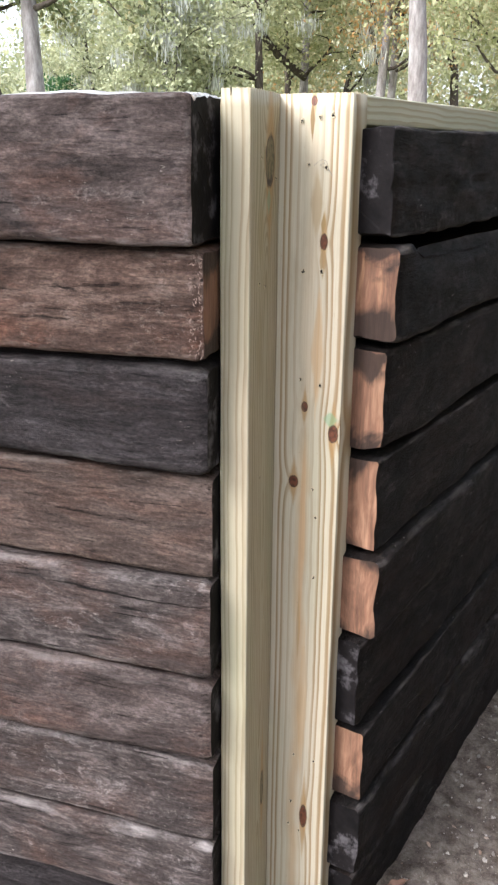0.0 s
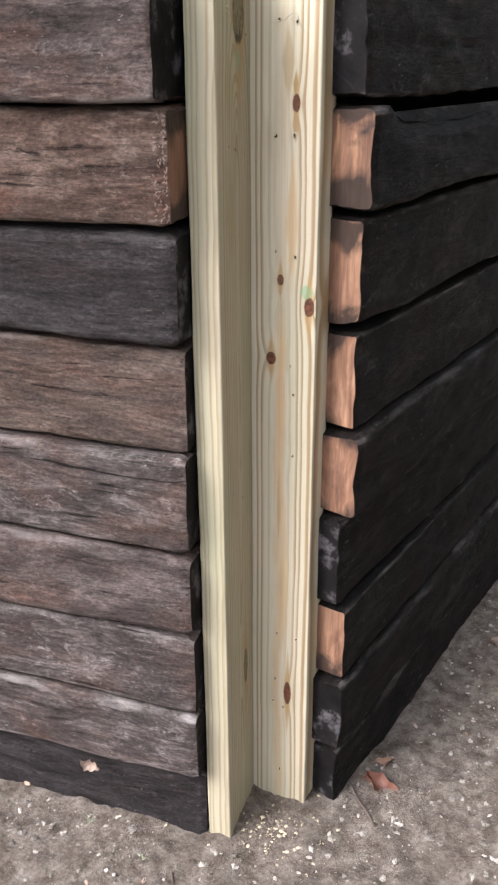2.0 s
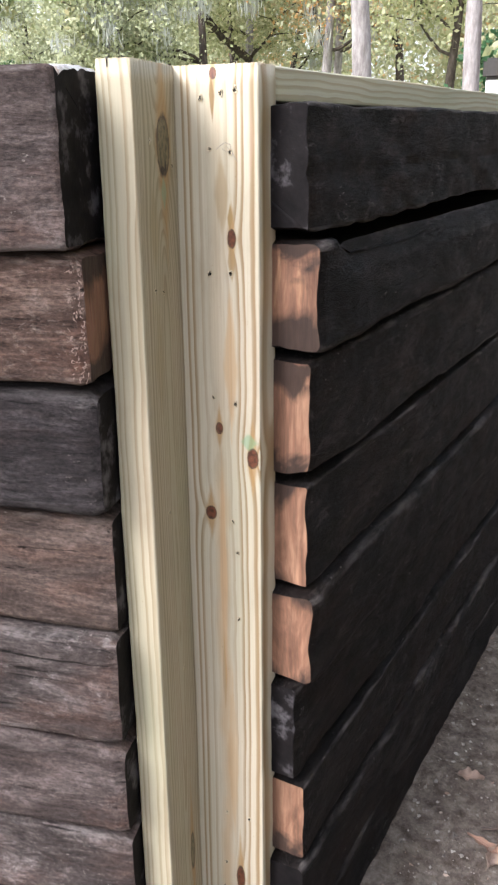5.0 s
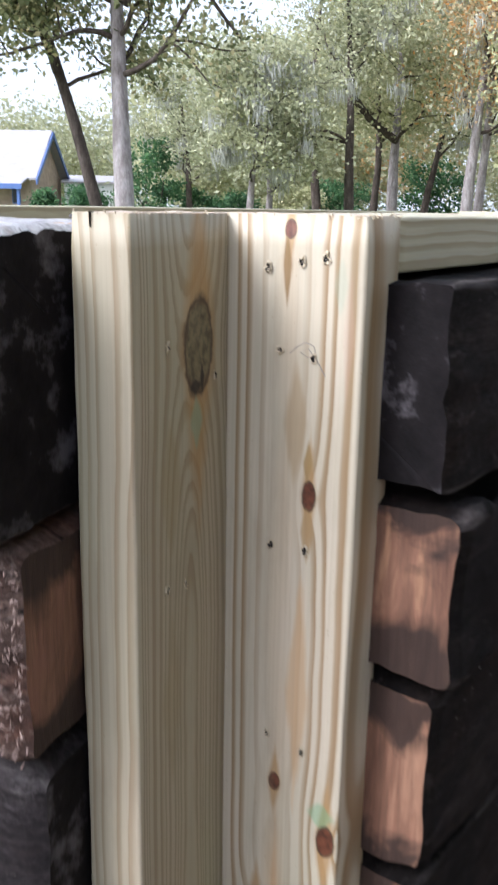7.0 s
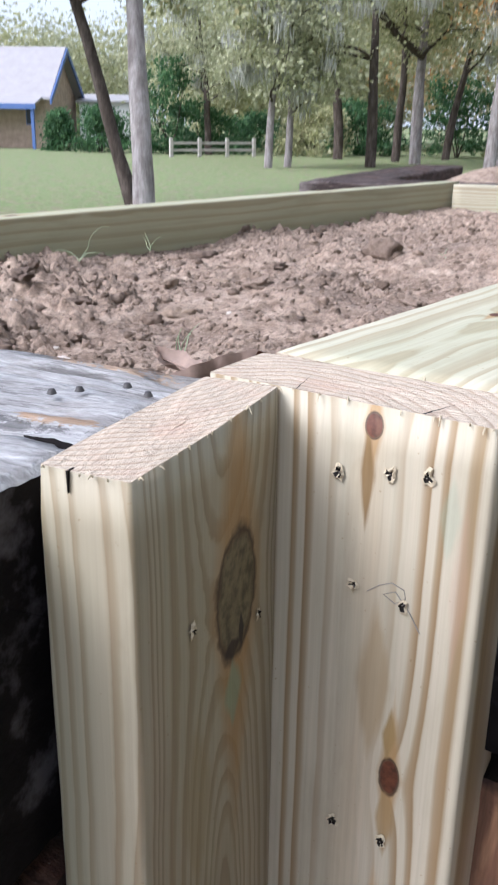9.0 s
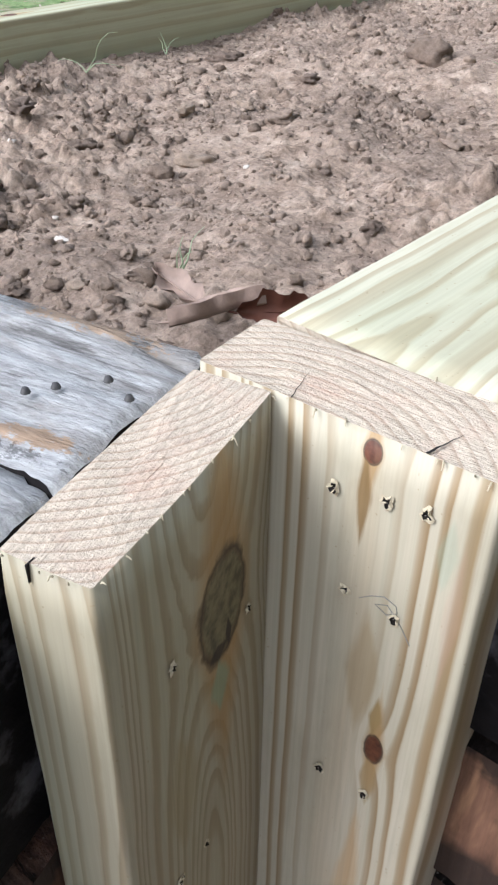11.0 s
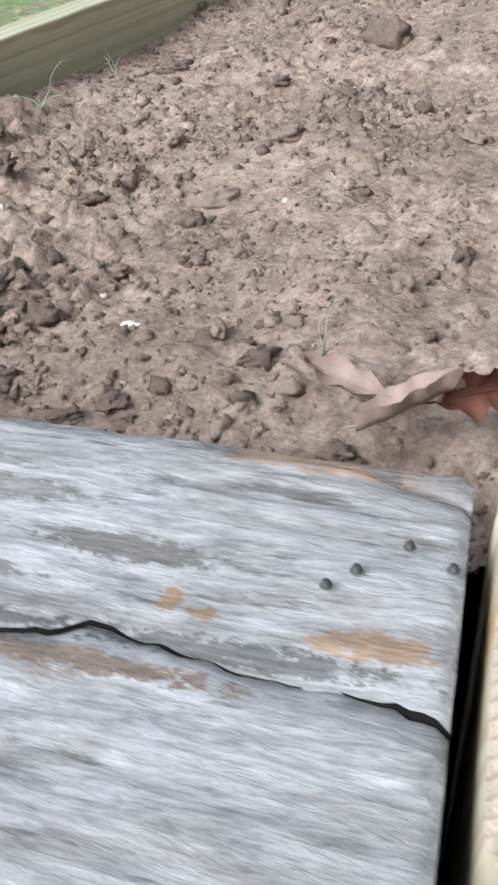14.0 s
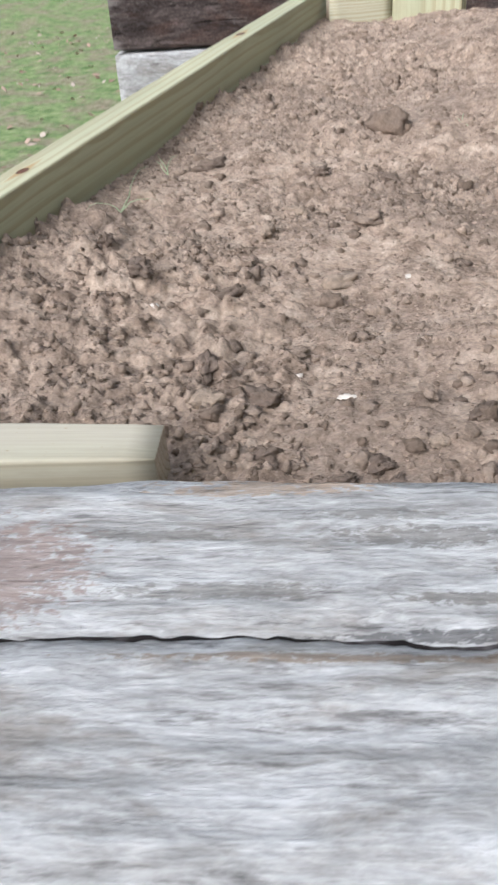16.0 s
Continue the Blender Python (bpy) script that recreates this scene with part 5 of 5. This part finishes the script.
shrub(-12.0, 50, 5.0, 3.8, 8, LEAF_HEDGE, "dark green bushes at the wood's edge")
shrub(-7.0, 48, 5.0, 3.0, 9, LEAF_GREEN, "green bushes at the wood's edge")
shrub(-3.0, 40, 5.0, 3.0, 10, LEAF_GREEN, "green bushes at the wood's edge")
shrub(1.5, 22, 3.0, 3.2, 11, LEAF_HEDGE, "dark green bushes in the wood")
shrub(4.0, 18, 2.6, 3.4, 12, LEAF_GREEN, "green bushes in the wood")

# ---- house beyond the lawn ----
STONE = plain("tan_stone", (0.42, 0.32, 0.25), 0.85, 3.0, 0.5)
ROOF = plain("pale_metal_roof", (0.34, 0.32, 0.32), 0.45, 2.0, 0.2)
BLUE = plain("blue_trim", (0.10, 0.16, 0.36), 0.5, 4.0, 0.2)
GLASS = plain("dark_window_glass", (0.03, 0.035, 0.04), 0.08, 2.0, 0.2)
WHITE = plain("white_paint", (0.75, 0.74, 0.72), 0.6, 4.0, 0.15)
FENCE = plain("grey_fence_wood", (0.45, 0.42, 0.38), 0.8, 6.0, 0.3)


def box(bm, x0, x1, y0, y1, z0, z1, bevel=0.0):
    r = bmesh.ops.create_cube(bm, size=1.0, matrix=Matrix.LocRotScale(((x0 + x1) / 2, (y0 + y1) / 2, (z0 + z1) / 2), None, (x1 - x0, y1 - y0, z1 - z0)))
    if bevel:
        bmesh.ops.bevel(bm, geom=list({e for v in r["verts"] for e in v.link_edges}), offset=bevel, segments=2, affect="EDGES")
    return bm


def slab(bm, pts, thick):
    """A sloping plate through four points, with thickness."""
    lo = [bm.verts.new(p) for p in pts]
    hi = [bm.verts.new((p[0], p[1], p[2] + thick)) for p in pts]
    bm.faces.new(lo[::-1])
    bm.faces.new(hi)
    for i in range(4):
        j = (i + 1) % 4
        bm.faces.new((lo[i], lo[j], hi[j], hi[i]))
    return bm


hx, hy = -36.5, 45.2
house = tagged(empty("house", pose(hx, hy, 0, 0, 0, 20)), "tan stone house with pale metal roof and blue trim", "house")
# local x to the right as seen, y away; gable end at the right
part("wall", box(bmesh.new(), -9, 2.6, 0, 7, -0.2, 2.9), STONE, house)
gable = bmesh.new()
a = [gable.verts.new(p) for p in ((2.6, 0, 2.9), (2.6, 7, 2.9), (2.6, 3.5, 5.6))]
b = [gable.verts.new(p) for p in ((2.3, 0, 2.9), (2.3, 7, 2.9), (2.3, 3.5, 5.6))]
gable.faces.new(a), gable.faces.new(b[::-1])
for i in range(3):
    gable.faces.new((a[i], b[i], b[(i + 1) % 3], a[(i + 1) % 3]))
part("gable", gable, STONE, house)
part("roof", slab(bmesh.new(), [(-9.4, -0.5, 2.7), (3.1, -0.5, 2.7), (3.1, 3.5, 5.7), (-9.4, 3.5, 5.7)], 0.12), ROOF, house, "pale standing-seam metal")
part("roof", slab(bmesh.new(), [(-9.4, 7.5, 2.7), (-9.4, 3.5, 5.7), (3.1, 3.5, 5.7), (3.1, 7.5, 2.7)], 0.12), ROOF, house)
part("barge_board", slab(bmesh.new(), [(3.1, -0.55, 2.45), (3.2, -0.55, 2.45), (3.2, 3.5, 5.45), (3.1, 3.5, 5.45)], 0.3), BLUE, house, "blue painted")
part("barge_board", slab(bmesh.new(), [(3.1, 3.5, 5.45), (3.2, 3.5, 5.45), (3.2, 7.55, 2.45), (3.1, 7.55, 2.45)], 0.3), BLUE, house, "blue painted")
part("porch_roof", slab(bmesh.new(), [(-9.4, -1.9, 2.35), (2.6, -1.9, 2.35), (2.6, -0.3, 2.8), (-9.4, -0.3, 2.8)], 0.1), ROOF, house)
part("fascia", box(bmesh.new(), -9.4, 2.65, -1.98, -1.88, 2.15, 2.45), BLUE, house, "blue painted")
for px in (-5.2, -0.6, 2.4):
    part("porch_post", box(bmesh.new(), px - 0.09, px + 0.09, -1.85, -1.67, -0.1, 2.3, 0.01), BLUE, house, "blue painted")
for wx in (1.7,):
    win = part("window", box(bmesh.new(), wx - 0.25, wx + 0.25, -0.04, 0.02, 1.3, 2.3), BLUE, house)
    part("pane", box(bmesh.new(), wx - 0.19, wx + 0.19, -0.06, -0.045, 1.36, 2.24), GLASS, win)
x, y = at(-33.3, 62)
shed = tagged(empty("shed", pose(x, y, 0, 0, 0, 28)), "small white outbuilding behind the house", "shed")
part("wall", box(bmesh.new(), -1.6, 1.6, 0, 3, -0.1, 2.7), WHITE, shed)
part("roof", slab(bmesh.new(), [(-1.8, -0.2, 2.7), (1.8, -0.2, 2.7), (1.8, 3.2, 3.2), (-1.8, 3.2, 3.2)], 0.1), ROOF, shed)

# ---- rail fence across the drive ----
fx, fy = at(-29.3, 44)
ex, ey = at(-24.2, 46)
fence = tagged(empty("fence", frame_of((fx, fy, 0), (ex - fx, ey - fy, 0), (-(ey - fy), ex - fx, 0))), "weathered post and rail fence by a dirt drive", "fence")
flen = math.hypot(ex - fx, ey - fy)
for i in range(4):
    px = flen * i / 3
    part("fence_post", box(bmesh.new(), px - 0.08, px + 0.08, -0.08, 0.08, -0.1, 0.85, 0.015), FENCE, fence)
for z in (0.3, 0.62):
    part("rail", box(bmesh.new(), 0, flen, -0.02, 0.02, z - 0.06, z + 0.06, 0.01), FENCE, fence)

# ---- second raised bed behind ----
bed2 = tagged(empty("raised_bed"), "neighbouring raised bed of grey and dark railroad ties", "raised bed")
BED_MAIN, BED = BED, bed2
for i in range(8):
    z0 = 1.175 - i * 0.16
    for p, d, L in (((-1.17, 3.34, z0), (1, 0, 0), 1.35), ((-1.17, 4.75, z0), (0, -1, 0), 1.21)):
        t = tie(frame_of(p, d, Vector((0, 0, 1)).cross(Vector(d))), L, 0.2, 0.157, 200 + i * 3 + L, 0.012, 0.035, label="dark creosoted tie" if i == 0 else "grey weathered tie")
        if i:
            t.data.materials[0] = TIE_GREY
BED = BED_MAIN
v, f = [], []
for j in range(25):
    for i in range(25):
        x, y = -1.05 + i * 0.05, 3.5 + j * 0.05
        v.append((x, y, 1.27 + 0.03 * noise.noise((x * 5, y * 5, 1)) + 0.10 * math.exp(-((x + 0.72) ** 2 + (y - 3.9) ** 2) / 0.03)))
f = [(j * 25 + i, j * 25 + i + 1, j * 25 + i + 26, j * 25 + i + 25) for j in range(24) for i in range(24)]
tagged(link("soil", v, f, [SOIL]), "brown soil heaped in the neighbouring bed", "soil", kind="stuff")

# unseen trees, added to block sky light from the bed's right side
for i, (x, y, h) in enumerate([(5.0, -1.2, 8), (5.1, 1.4, 8.5), (5.3, 4.2, 8.5), (6.5, -5.0, 9), (7.5, 9.5, 9), (8.5, 1.0, 10)]):
    tree(x, y, h, 0.16, 300 + i, BARK_DARK, LEAF_GREEN, (0.03, 0), 0.14, 1.55, 26, 60, 0.12, 0.7, label="unseen leafy tree added to shade the bed's right side")

# ---- timber edging and post in the wood ----
GREY_T = plain("grey_edging_timber", (0.24, 0.22, 0.20), 0.85, 14, 0.4)
for i, (y, z) in enumerate([(4.55, 0.10), (5.3, 0.12)]):
    t = tagged(empty("edging_timber", pose(0.2, y, 0, 0, 0, -3)), "grey landscape timber edging a bed of leaves", "timber")
    part("timber", box(bmesh.new(), 0, 2.6, -0.06, 0.06, -0.02, z, 0.012), GREY_T, t)
pst = tagged(empty("marker_post", pose(0.03, 9.0, 0)), "white post with a dark cap in the wood", "post")
part("shaft", box(bmesh.new(), -0.07, 0.07, -0.07, 0.07, -0.05, 1.72, 0.01), WHITE, pst)
part("cap", box(bmesh.new(), -0.10, 0.10, -0.10, 0.10, 1.72, 1.90, 0.03), plain("dark_cap", (0.05, 0.045, 0.04), 0.6), pst, "dark cap")
